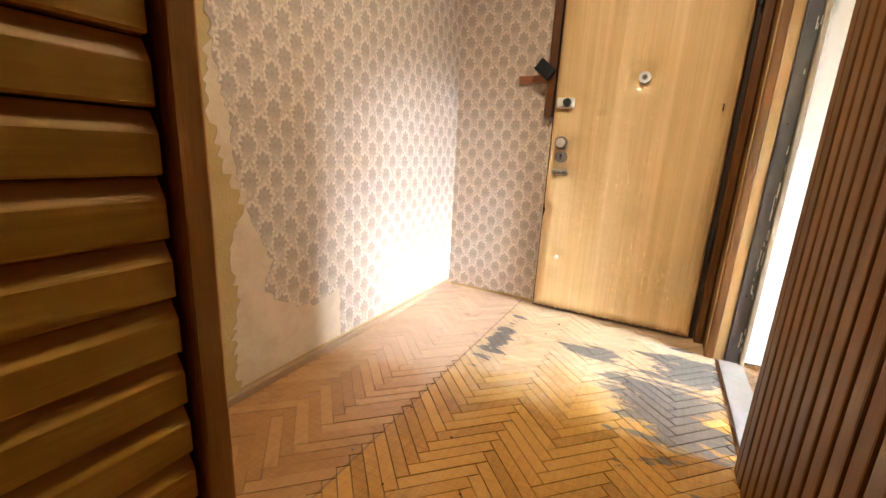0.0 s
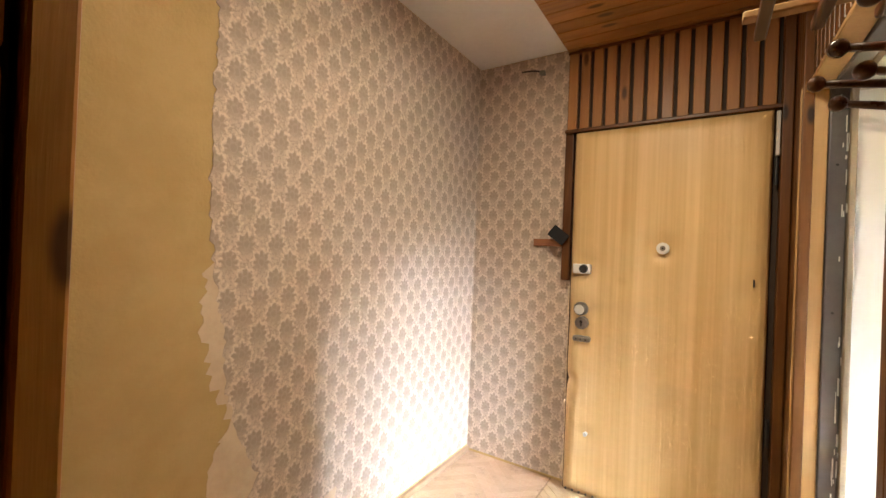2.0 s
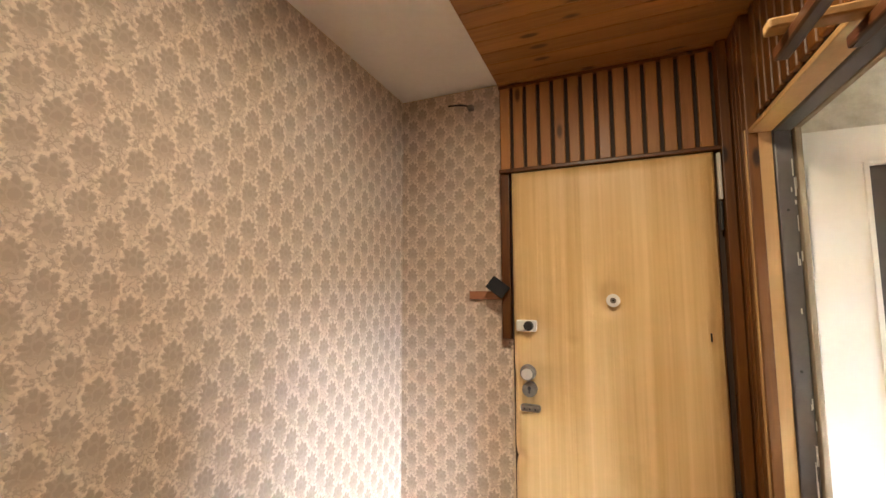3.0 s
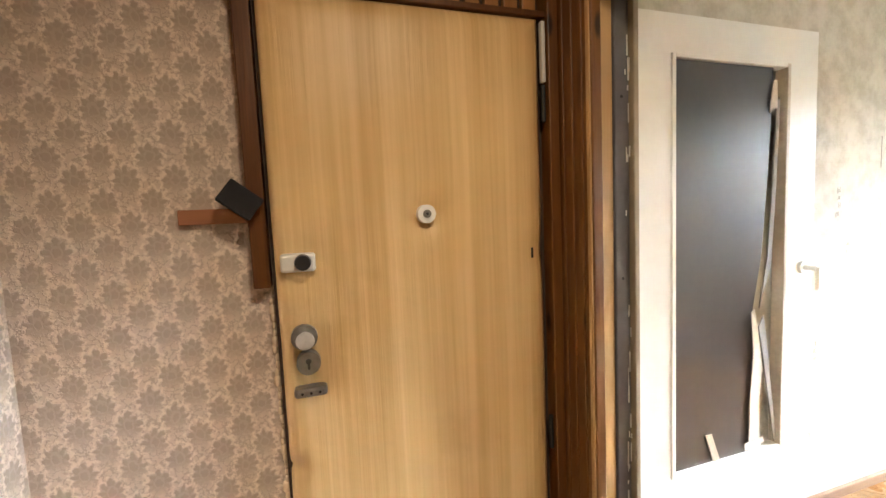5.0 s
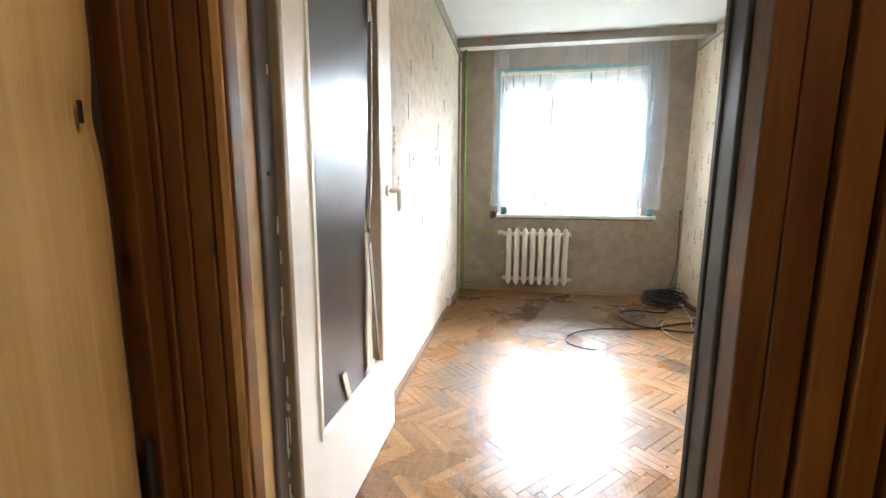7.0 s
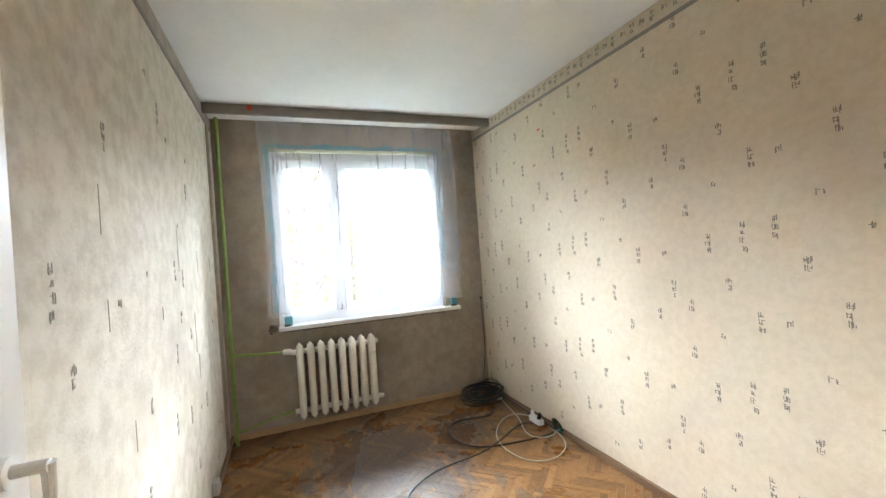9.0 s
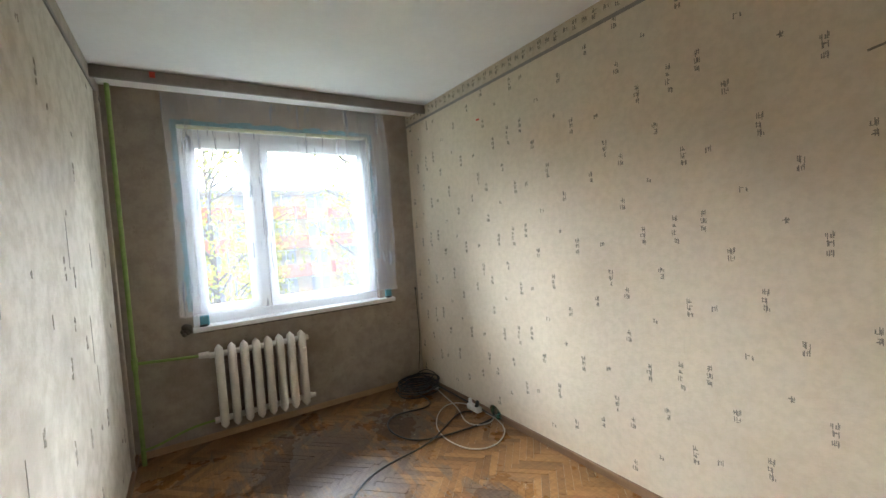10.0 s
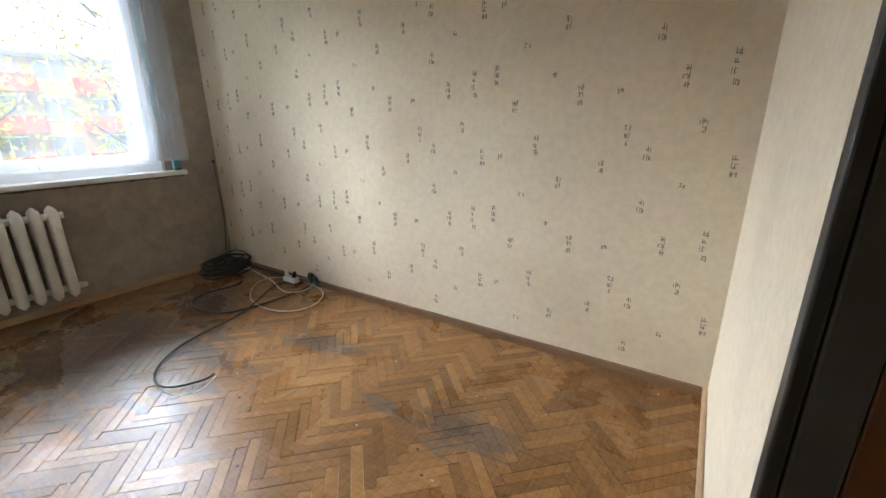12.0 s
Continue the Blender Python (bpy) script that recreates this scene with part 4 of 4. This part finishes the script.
# ---- radiator and pipes ----
def radiator():
    r = thing("radiator", "old cream cast-iron radiator with eight ribs", "radiator", (3.96, 1.5, 0.1))
    x0, n, y0, y1 = 3.955, 8, 1.19, 1.845
    step = (y1 - y0) / n
    bm = bmesh.new()
    lev = [(0.100, 0.004, 0.020), (0.125, 0.026, 0.036), (0.17, 0.029, 0.048), (0.40, 0.027, 0.05), (0.63, 0.029, 0.048), (0.675, 0.026, 0.036), (0.700, 0.004, 0.020)]
    rings = []
    for z, hy, hx in lev:
        ring = []
        for k in range(12):
            a = 2 * math.pi * k / 12
            c, s = math.cos(a), math.sin(a)
            ring.append(bm.verts.new((math.copysign(abs(c) ** 0.5, c) * hx, math.copysign(abs(s) ** 0.5, s) * hy, z)))
        rings.append(ring)
    for a, b in zip(rings, rings[1:]):
        for k in range(12):
            bm.faces.new((a[k], a[(k + 1) % 12], b[(k + 1) % 12], b[k]))
    bm.faces.new(rings[0][::-1]), bm.faces.new(rings[-1])
    me = mesh_of("rib", bm, radiator_paint, True)
    for k in range(n):
        o = new("rib", me)
        o.location = (x0, y0 + step * (k + 0.5), 0)
        keep(r, o)
    for z in (0.165, 0.635):
        bm = cyl(bmesh.new(), (x0 + 0.005, y0 - 0.012, z), (x0 + 0.005, y1 + 0.02, z), 0.021, seg=20)
        piece("header", bm, radiator_paint, r)
    piece("valve", cyl(bmesh.new(), (x0, y1 + 0.02, 0.645), (x0, y1 + 0.085, 0.648), 0.024, 0.02, 18), chip_paint, r, "round white radiator valve")
    piece("end_plug", cyl(bmesh.new(), (x0, y0 - 0.035, 0.165), (x0, y0 - 0.012, 0.165), 0.017, seg=14), radiator_paint, r)
    piece("vent", boxes((x0 - 0.062, y0 + 0.02, 0.54, x0 - 0.045, y0 + 0.05, 0.57), bevel=0.004), radiator_paint, r)
    for y in (y0 + 0.12, y1 - 0.12):
        piece("bracket", boxes((x0, y - 0.008, 0.60, RX1, y + 0.008, 0.62)), radiator_paint, r)
    p = thing("heating_pipe", "green painted heating riser pipe in the room corner", "pipe", (3.94, 2.285, 0))
    piece("riser", cyl(bmesh.new(), (3.94, 2.285, 0), (3.94, 2.285, CEIL), 0.0135, seg=18), green_paint, p)
    tube("branch", [(3.94, 2.285, 0.675), (3.94, 2.2, 0.672), (3.95, 2.05, 0.655), (3.955, 1.93, 0.648)], 0.010, green_paint, p, "green branch to the valve")
    tube("branch", [(3.94, 2.285, 0.10), (3.95, 2.2, 0.10), (3.99, 2.1, 0.13), (4.0, 1.95, 0.155), (3.96, 1.84, 0.165)], 0.008, green_paint, p, "thin lower branch")
    piece("joint", cyl(bmesh.new(), (3.94, 2.285, 0.64), (3.94, 2.285, 0.71), 0.018, seg=16), green_paint, p)


radiator()

# grey cable conduit in the north-east corner
tagged(part("corner_conduit", boxes((3.80, RY1 - 0.02, 0.02, 3.83, RY1, 2.38), bevel=0.004), dim_paper), "grey conduit strip up the wall corner", "conduit")

# ---- cables and clutter on the floor ----
Z = 0.009
coil = thing("cable_coil", "tangled black extension cable lying on parquet", "cable", (3.85, 0.28, 0))
rng = random.Random(21)
pts = []
for k in range(120):
    a = k * 0.62
    r = 0.155 + 0.05 * math.sin(k * 0.37) + rng.uniform(-0.02, 0.02)
    pts.append((3.80 + r * 0.85 * math.cos(a), 0.30 + r * 1.05 * math.sin(a), Z + 0.009 * (k // 10) + 0.012 * rng.random()))
tube("coiled_cable", pts, 0.0055, black_rubber, coil)
tube("loose_end", [(3.81, 0.35, Z), (3.56, 0.32, Z), (3.45, 0.38, Z), (3.45, 0.49, Z), (3.51, 0.67, Z), (3.42, 0.8, Z), (3.24, 0.84, Z), (3.04, 0.77, Z), (2.98, 0.61, Z), (2.95, 0.4, Z), (2.94, 0.24, Z), (2.96, 0.14, Z)], 0.0065, black_rubber, coil)
tube("loose_loop", [(3.86, 0.40, 0.05), (3.95, 0.20, 0.15), (3.80, 0.15, 0.16), (3.62, 0.16, 0.12), (3.60, 0.30, 0.05), (3.72, 0.42, Z)], 0.004, black_rubber, coil)
tail = thing("black_cable", "loose black cable curling over the parquet", "cable", (2.7, 1.2, 0))
tube("cable", [(3.13, 0.21, Z + 0.006), (3.23, 0.25, Z + 0.006), (3.07, 0.48, Z + 0.006), (2.93, 0.72, Z + 0.006), (2.91, 0.94, Z + 0.006), (2.87, 1.13, Z + 0.006), (2.75, 1.29, Z + 0.006), (2.65, 1.35, Z + 0.006), (2.52, 1.36, Z + 0.006), (2.46, 1.28, Z + 0.006), (2.42, 1.2, Z + 0.006), (2.44, 1.17, Z + 0.006)], 0.0055, black_rubber, tail)
tube("cable", [(2.96, 0.14, Z + 0.012), (3.38, 0.13, Z + 0.012), (3.72, 0.13, Z + 0.012), (3.98, 0.13, Z + 0.012)], 0.005, black_rubber, tail)
thin = thing("thin_wire", "thin grey wire lying by the black cable", "wire", (2.6, 1.3, 0))
tube("wire", [(2.53, 1.36, 0.004), (2.38, 1.35, 0.004), (2.35, 1.26, 0.004), (2.43, 1.17, 0.004)], 0.0022, grey_cable, thin)
wc = thing("white_cable", "white flex with plug looping over the floor", "cable", (3.0, 0.4, 0))
tube("flex", [(3.06, 0.13, Z), (2.82, 0.13, Z), (2.67, 0.29, Z), (2.65, 0.43, Z), (2.72, 0.55, Z), (2.93, 0.59, Z), (3.12, 0.55, Z), (3.31, 0.41, Z), (3.42, 0.23, Z), (3.3, 0.13, Z), (3.11, 0.13, Z)], 0.0042, grey_cable, wc)
bm = cyl(bmesh.new(), (3.69, 0.17, 0.022), (3.74, 0.19, 0.024), 0.014, 0.02, 16)
piece("plug", bm, white_plastic, wc, "white mains plug", False)
tube("flex", [(3.69, 0.17, Z + 0.004), (3.5, 0.21, Z + 0.004), (3.25, 0.24, Z + 0.004), (3.08, 0.34, Z + 0.004), (2.91, 0.34, Z + 0.004), (2.9, 0.17, Z + 0.004), (2.98, 0.13, Z + 0.004)], 0.0042, grey_cable, wc)
strip = thing("power_strip", "white socket adapter with black plug by the wall", "power strip", (3.14, 0.165, 0))
sb = piece("body", boxes((3.10, 0.135, 0.0, 3.24, 0.185, 0.042), bevel=0.008), white_plastic, strip)
for x in (3.135, 3.175, 3.215):
    part("outlet", cyl(bmesh.new(), (x, 0.16, 0.041), (x, 0.16, 0.0435), 0.017, seg=18), chip_paint, sb)
piece("black_plug", cyl(bmesh.new(), (3.135, 0.16, 0.043), (3.12, 0.16, 0.085), 0.017, 0.013, 14), black_rubber, strip, "black mains plug")
piece("white_plug", cyl(bmesh.new(), (3.215, 0.16, 0.043), (3.22, 0.16, 0.08), 0.016, 0.012, 14), white_plastic, strip)
bm = bmesh.new()
bmesh.ops.create_cone(bm, cap_ends=True, segments=48, radius1=0.06, radius2=0.06, depth=0.0015)
cd = tagged(part("compact_disc", bm, disc), "shiny greenish disc leaning on the wall", "disc")
cd.matrix_world = pose(2.93, 0.142, 0.0605, 74, 0, 0)
bm = bmesh.new()
bmesh.ops.create_cone(bm, cap_ends=True, segments=24, radius1=0.011, radius2=0.011, depth=0.002)
hub = part("hub", bm, dark_back, cd)
drop = thing("wall_cable", "thin dark cable hanging down the wall corner", "cable", (4.03, 0.13, 0.87))
tube("cable", [(4.04, 0.135, 0.875), (4.03, 0.14, 0.80), (4.035, 0.13, 0.6), (4.03, 0.125, 0.4), (4.02, 0.15, 0.25), (3.96, 0.2, 0.14)], 0.0035, black_rubber, drop)
piece("hook", boxes((4.03, 0.128, 0.868, 4.049, 0.142, 0.89), bevel=0.003), black_rubber, drop)
for x, z in ((3.2, 0.085),):
    s = thing("wall_socket", "white surface socket low on the pale wall", "socket", (x, 2.33, z))
    piece("box", boxes((x - 0.035, 2.305, z - 0.035, x + 0.035, 2.339, z + 0.045), bevel=0.006), white_plastic, s)
    piece("face", cyl(bmesh.new(), (x, 2.299, z + 0.005), (x, 2.306, z + 0.005), 0.022, seg=20), chip_paint, s)
scr = thing("wall_scratches", "dark vertical scratches and tears in the pale wallpaper", "scratch", (2.4, RY1, 1.2))
rng = random.Random(77)
for x, z, l in ((1.885, 1.55, 0.14), (1.90, 1.25, 0.09), (2.436, 1.19, 0.05), (3.035, 1.02, 0.22), (3.08, 0.82, 0.14), (2.75, 1.45, 0.2), (2.05, 0.85, 0.10), (3.2, 1.4, 0.12)):
    piece("scratch", boxes((x, RY1 - 0.0012, z - l / 2, x + rng.uniform(0.0015, 0.003), RY1 + 0.001, z + l / 2)), ink, scr)
CRX, CRZ = 0.900, 1.896
crk = thing("wall_crack", "short dark crack in the papered wall", "crack", (CRX, RY0, CRZ))
tube("crack", [(CRX + 0.09, RY0 + 0.001, CRZ - 0.02), (CRX + 0.04, RY0 + 0.001, CRZ - 0.012), (CRX, RY0 + 0.001, CRZ + 0.004), (CRX - 0.06, RY0 + 0.001, CRZ + 0.012), (CRX - 0.10, RY0 + 0.001, CRZ + 0.035)], 0.004, ink, crk)
chip = plain("dark_crumb", (0.06, 0.045, 0.035), 0.9)
pale_chip = plain("pale_crumb", (0.55, 0.45, 0.35), 0.9)
rng = random.Random(31)
bm, bm2 = bmesh.new(), bmesh.new()
for k in range(70):
    if k % 3:
        x, y = rng.uniform(0.6, 3.9), rng.uniform(0.2, 2.2)
    else:
        x, y = rng.uniform(-1.2, 0.2), rng.uniform(0.5, 2.3)
    r = rng.uniform(0.002, 0.006)
    bmesh.ops.create_icosphere(bm if k % 2 else bm2, subdivisions=1, radius=r, matrix=Matrix.Translation((x, y, r * 0.5)) @ Matrix.Diagonal((1.4, 1, 0.6, 1)))
tagged(part("floor_crumbs", bm, chip), "small dark crumbs scattered on the floor", "debris", "", "stuff")
tagged(part("plaster_crumbs", bm2, pale_chip), "small pale plaster crumbs on the floor", "debris", "", "stuff")
red_tag = tagged(part("red_tack", boxes((2.95, RY0 + 0.0005, 2.178, 2.985, RY0 + 0.006, 2.19), bevel=0.002), red_plastic), "small red tack on the wallpaper", "tack")


# ---- outside ----
def outside():
    grass = plain("lawn", (0.09, 0.15, 0.035), 0.9, 0, 0.35, 0.6, 0.02)
    structure("ground", boxes((-200, -300, -5.4, 400, 300, -5.2)), grass, "green lawn outside the window", "ground")
    render = plain("facade_render", (0.52, 0.36, 0.22), 0.8, 0, 0.12, 0.8)
    red = plain("red_balcony_panel", (0.62, 0.16, 0.08), 0.7, 0, 0.2, 1.0)
    pane = plain("dark_window_pane", (0.30, 0.30, 0.30), 0.3)
    X = 42.0
    b = thing("apartment_building", "far apartment block with red balcony panels", "building", (X, 0, -5.2))
    piece("wall", boxes((X, -45, -5.2, X + 12, 45, 5.9)), render, b)
    piece("roof", boxes((X - 0.4, -45.4, 5.9, X + 12.4, 45.4, 6.25)), dark_grey_wood, b)
    win = mesh_of("window", boxes((-0.06, -0.9, 0, 0.06, 0.9, 1.5), bevel=0.02), pane)
    fr = mesh_of("window_frame", boxes((-0.1, -0.04, 0, 0.02, 0.04, 1.5), (-0.1, -1.0, -0.1, 0.02, 1.0, 0), (-0.1, -1.0, 1.5, 0.02, 1.0, 1.6)), white_pvc)
    bal = mesh_of("balcony", boxes((-1.3, -2.0, 0, 0, 2.0, 0.15), (-1.3, -2.0, 0.15, -1.22, 2.0, 1.15), (-1.3, -2.0, 0.15, 0, -1.92, 1.15), (-1.3, 1.92, 0.15, 0, 2.0, 1.15)), red)
    for s in range(4):
        for k in range(-5, 5):
            y, z = k * 6.4, -4.6 + s * 2.75
            for dy in (0.0, 3.2):
                o = new("window", win)
                o.location = (X, y + dy, z + 0.9)
                keep(b, o)
                f = new("frame", fr)
                f.parent = o
            o = new("balcony", bal)
            o.location = (X, y, z - 0.05)
            keep(b, o)
    bark = plain("bark", (0.14, 0.10, 0.07), 0.9, 0, 0.3, 6.0)
    leafm = plain("spring_leaves", (0.42, 0.42, 0.05), 0.7, 0, 0.35, 1.5)
    for tx, ty, h, seed in ((20, 0.9, 12, 1), (21, -6.0, 12, 2), (16, 5.5, 11, 3), (30, -19, 12, 4), (27, -2.2, 9, 5)):
        rng = random.Random(seed)
        t = thing("tree", "tall young tree with sparse yellow-green spring leaves", "tree", (tx, ty, -5.2), "trees outside")
        bm = cyl(bmesh.new(), (tx, ty, -5.2), (tx + 0.3, ty, -5.2 + h * 0.9), 0.2, 0.04, 10)
        tips = []
        for k in range(26):
            z = -5.2 + h * rng.uniform(0.25, 0.88)
            a, l = rng.uniform(0, 6.28), h * rng.uniform(0.12, 0.28)
            e = (tx + l * math.cos(a), ty + l * math.sin(a), z + l * rng.uniform(0.4, 0.9))
            cyl(bm, (tx + 0.1, ty, z), e, 0.06, 0.015, 6)
            tips.append(((tx, ty, z), e))
        piece("trunk", bm, bark, t)
        verts, faces = [], []
        for a, e in tips:
            for k in range(60):
                f = rng.uniform(0.35, 1.1)
                c = [a[i] + (e[i] - a[i]) * f + rng.gauss(0, 0.45) for i in range(3)]
                u = Vector((rng.gauss(0, 1), rng.gauss(0, 1), rng.gauss(0, 1))).normalized() * 0.11
                v = u.orthogonal().normalized() * 0.07
                n = len(verts)
                c = Vector(c)
                verts += [c - u, c + v, c + u, c - v]
                faces.append((n, n + 1, n + 2, n + 3))
        me = bpy.data.meshes.new("crown")
        me.from_pydata([tuple(v) for v in verts], [], faces)
        me.materials.append(leafm)
        keep(t, new("crown", me))


outside()


# ---- parquet, laid in herringbone at 45 degrees ----
def clip_poly(poly, x0, y0, x1, y1):
    for axis, lim, sign in ((0, x0, 1), (0, x1, -1), (1, y0, 1), (1, y1, -1)):
        out = []
        for a, b in zip(poly, poly[1:] + poly[:1]):
            ia, ib = sign * (a[axis] - lim) >= 0, sign * (b[axis] - lim) >= 0
            if ia:
                out.append(a)
            if ia != ib:
                f = (lim - a[axis]) / (b[axis] - a[axis])
                out.append((a[0] + f * (b[0] - a[0]), a[1] + f * (b[1] - a[1])))
        poly = out
        if len(poly) < 3:
            return []
    return poly


def prism(poly, lift=0.0, ease=0.0022):
    """Vertices and faces of one block of parquet with eased top edges."""
    n = len(poly)
    cx, cy = sum(p[0] for p in poly) / n, sum(p[1] for p in poly) / n

    def inset(p, d):
        l = math.hypot(p[0] - cx, p[1] - cy) or 1
        return (p[0] + (cx - p[0]) * d / l, p[1] + (cy - p[1]) * d / l)
    low = [(*p, -0.028) for p in poly]
    mid = [(*p, -0.0015 + lift) for p in poly]
    top = [(*inset(p, ease), lift) for p in poly]
    vs = low + mid + top
    fs = [tuple(range(2 * n, 3 * n))]
    for k in range(n):
        j = (k + 1) % n
        fs += [(k, j, n + j, n + k), (n + k, n + j, 2 * n + j, 2 * n + k)]
    return vs, fs


def lay(name, label, material, rect, origin, near, wide, tight=-9.0):
    W, n = 0.042, 6
    soft = 0.0018 if wide > 0.0005 else 0.001
    x0, y0, x1, y1 = rect
    root = thing(name, label, "floor", ((x0 + x1) / 2, (y0 + y1) / 2, 0), kind="structure")
    c = math.cos(radians(45))
    blocks = []
    rng = random.Random(name)
    R = 100
    for k in range(-R - 30, R + 30):
        for j in range(-9, 10):
            for hv in (0, 1):
                # the strip that a wardrobe once covered is tight, the walked part has open joints
                px = origin[0] + c * W * (2 * n * j + (n / 2 if hv == 0 else n - 1 + n / 2))
                gap = wide if px > tight else 0.0003
                if hv == 0:
                    a, b, e, d = k + 2 * n * j, k, n, 1
                else:
                    a, b, e, d = k + 2 * n * j + n, k - n + 1, 1, n
                q = [(a * W + gap, b * W + gap), ((a + e) * W - gap, b * W + gap), ((a + e) * W - gap, (b + d) * W - gap), (a * W + gap, (b + d) * W - gap)]
                q = [(origin[0] + c * (u - v), origin[1] + c * (u + v)) for u, v in q]
                mx, my = sum(p[0] for p in q) / 4, sum(p[1] for p in q) / 4
                if not (x0 - 0.2 < mx < x1 + 0.2 and y0 - 0.2 < my < y1 + 0.2):
                    continue
                cut = clip_poly(q, x0, y0, x1, y1)
                if len(cut) >= 3:
                    blocks.append((math.hypot(mx - near[0], my - near[1]), hv, mx, my, q, cut))
    blocks.sort(key=lambda t: t[0])
    whole = {}
    rest_v, rest_f = [], []
    for i, (_, hv, mx, my, q, cut) in enumerate(blocks):
        lift = rng.uniform(-0.0012, 0.0004)
        if i < 290:
            full = len(cut) == 4 and all(abs(p[0] - r[0]) + abs(p[1] - r[1]) < 1e-6 for p, r in zip(cut, q))
            if full and (hv, mx > tight) in whole:
                me = whole[hv, mx > tight]
            else:
                vs, fs = prism([(p[0] - mx, p[1] - my) for p in cut], 0.0, soft if mx > tight else 0.0008)
                me = bpy.data.meshes.new("parquet_block")
                me.from_pydata(vs, [], fs)
                me.materials.append(material)
                if full:
                    whole[hv, mx > tight] = me
            o = new("parquet_block", me)
            o.location = (mx, my, lift)
            keep(root, o)
        else:
            vs, fs = prism(cut, lift, soft if mx > tight else 0.0008)
            m = len(rest_v)
            rest_v += vs
            rest_f += [tuple(m + t for t in f) for f in fs]
    me = bpy.data.meshes.new("parquet_rest")
    me.from_pydata(rest_v, [], rest_f)
    me.materials.append(material)
    keep(root, tagged(new("parquet_rest", me), "", "", "", "stuff"))


lay("hall_floor", "worn herringbone parquet, orange varnish scraped near the door", parquet("hall_parquet", True), (HX0, HY0, 0.335, HY1), (-0.2, 1.0), (-0.4, 1.4), 0.0010, -0.75)
lay("room_floor", "worn brown herringbone parquet with dark stains", parquet("room_parquet", False), (0.335, RY0, RX1, RY1), (1.2, 1.2), (1.9, 1.2), 0.00045)
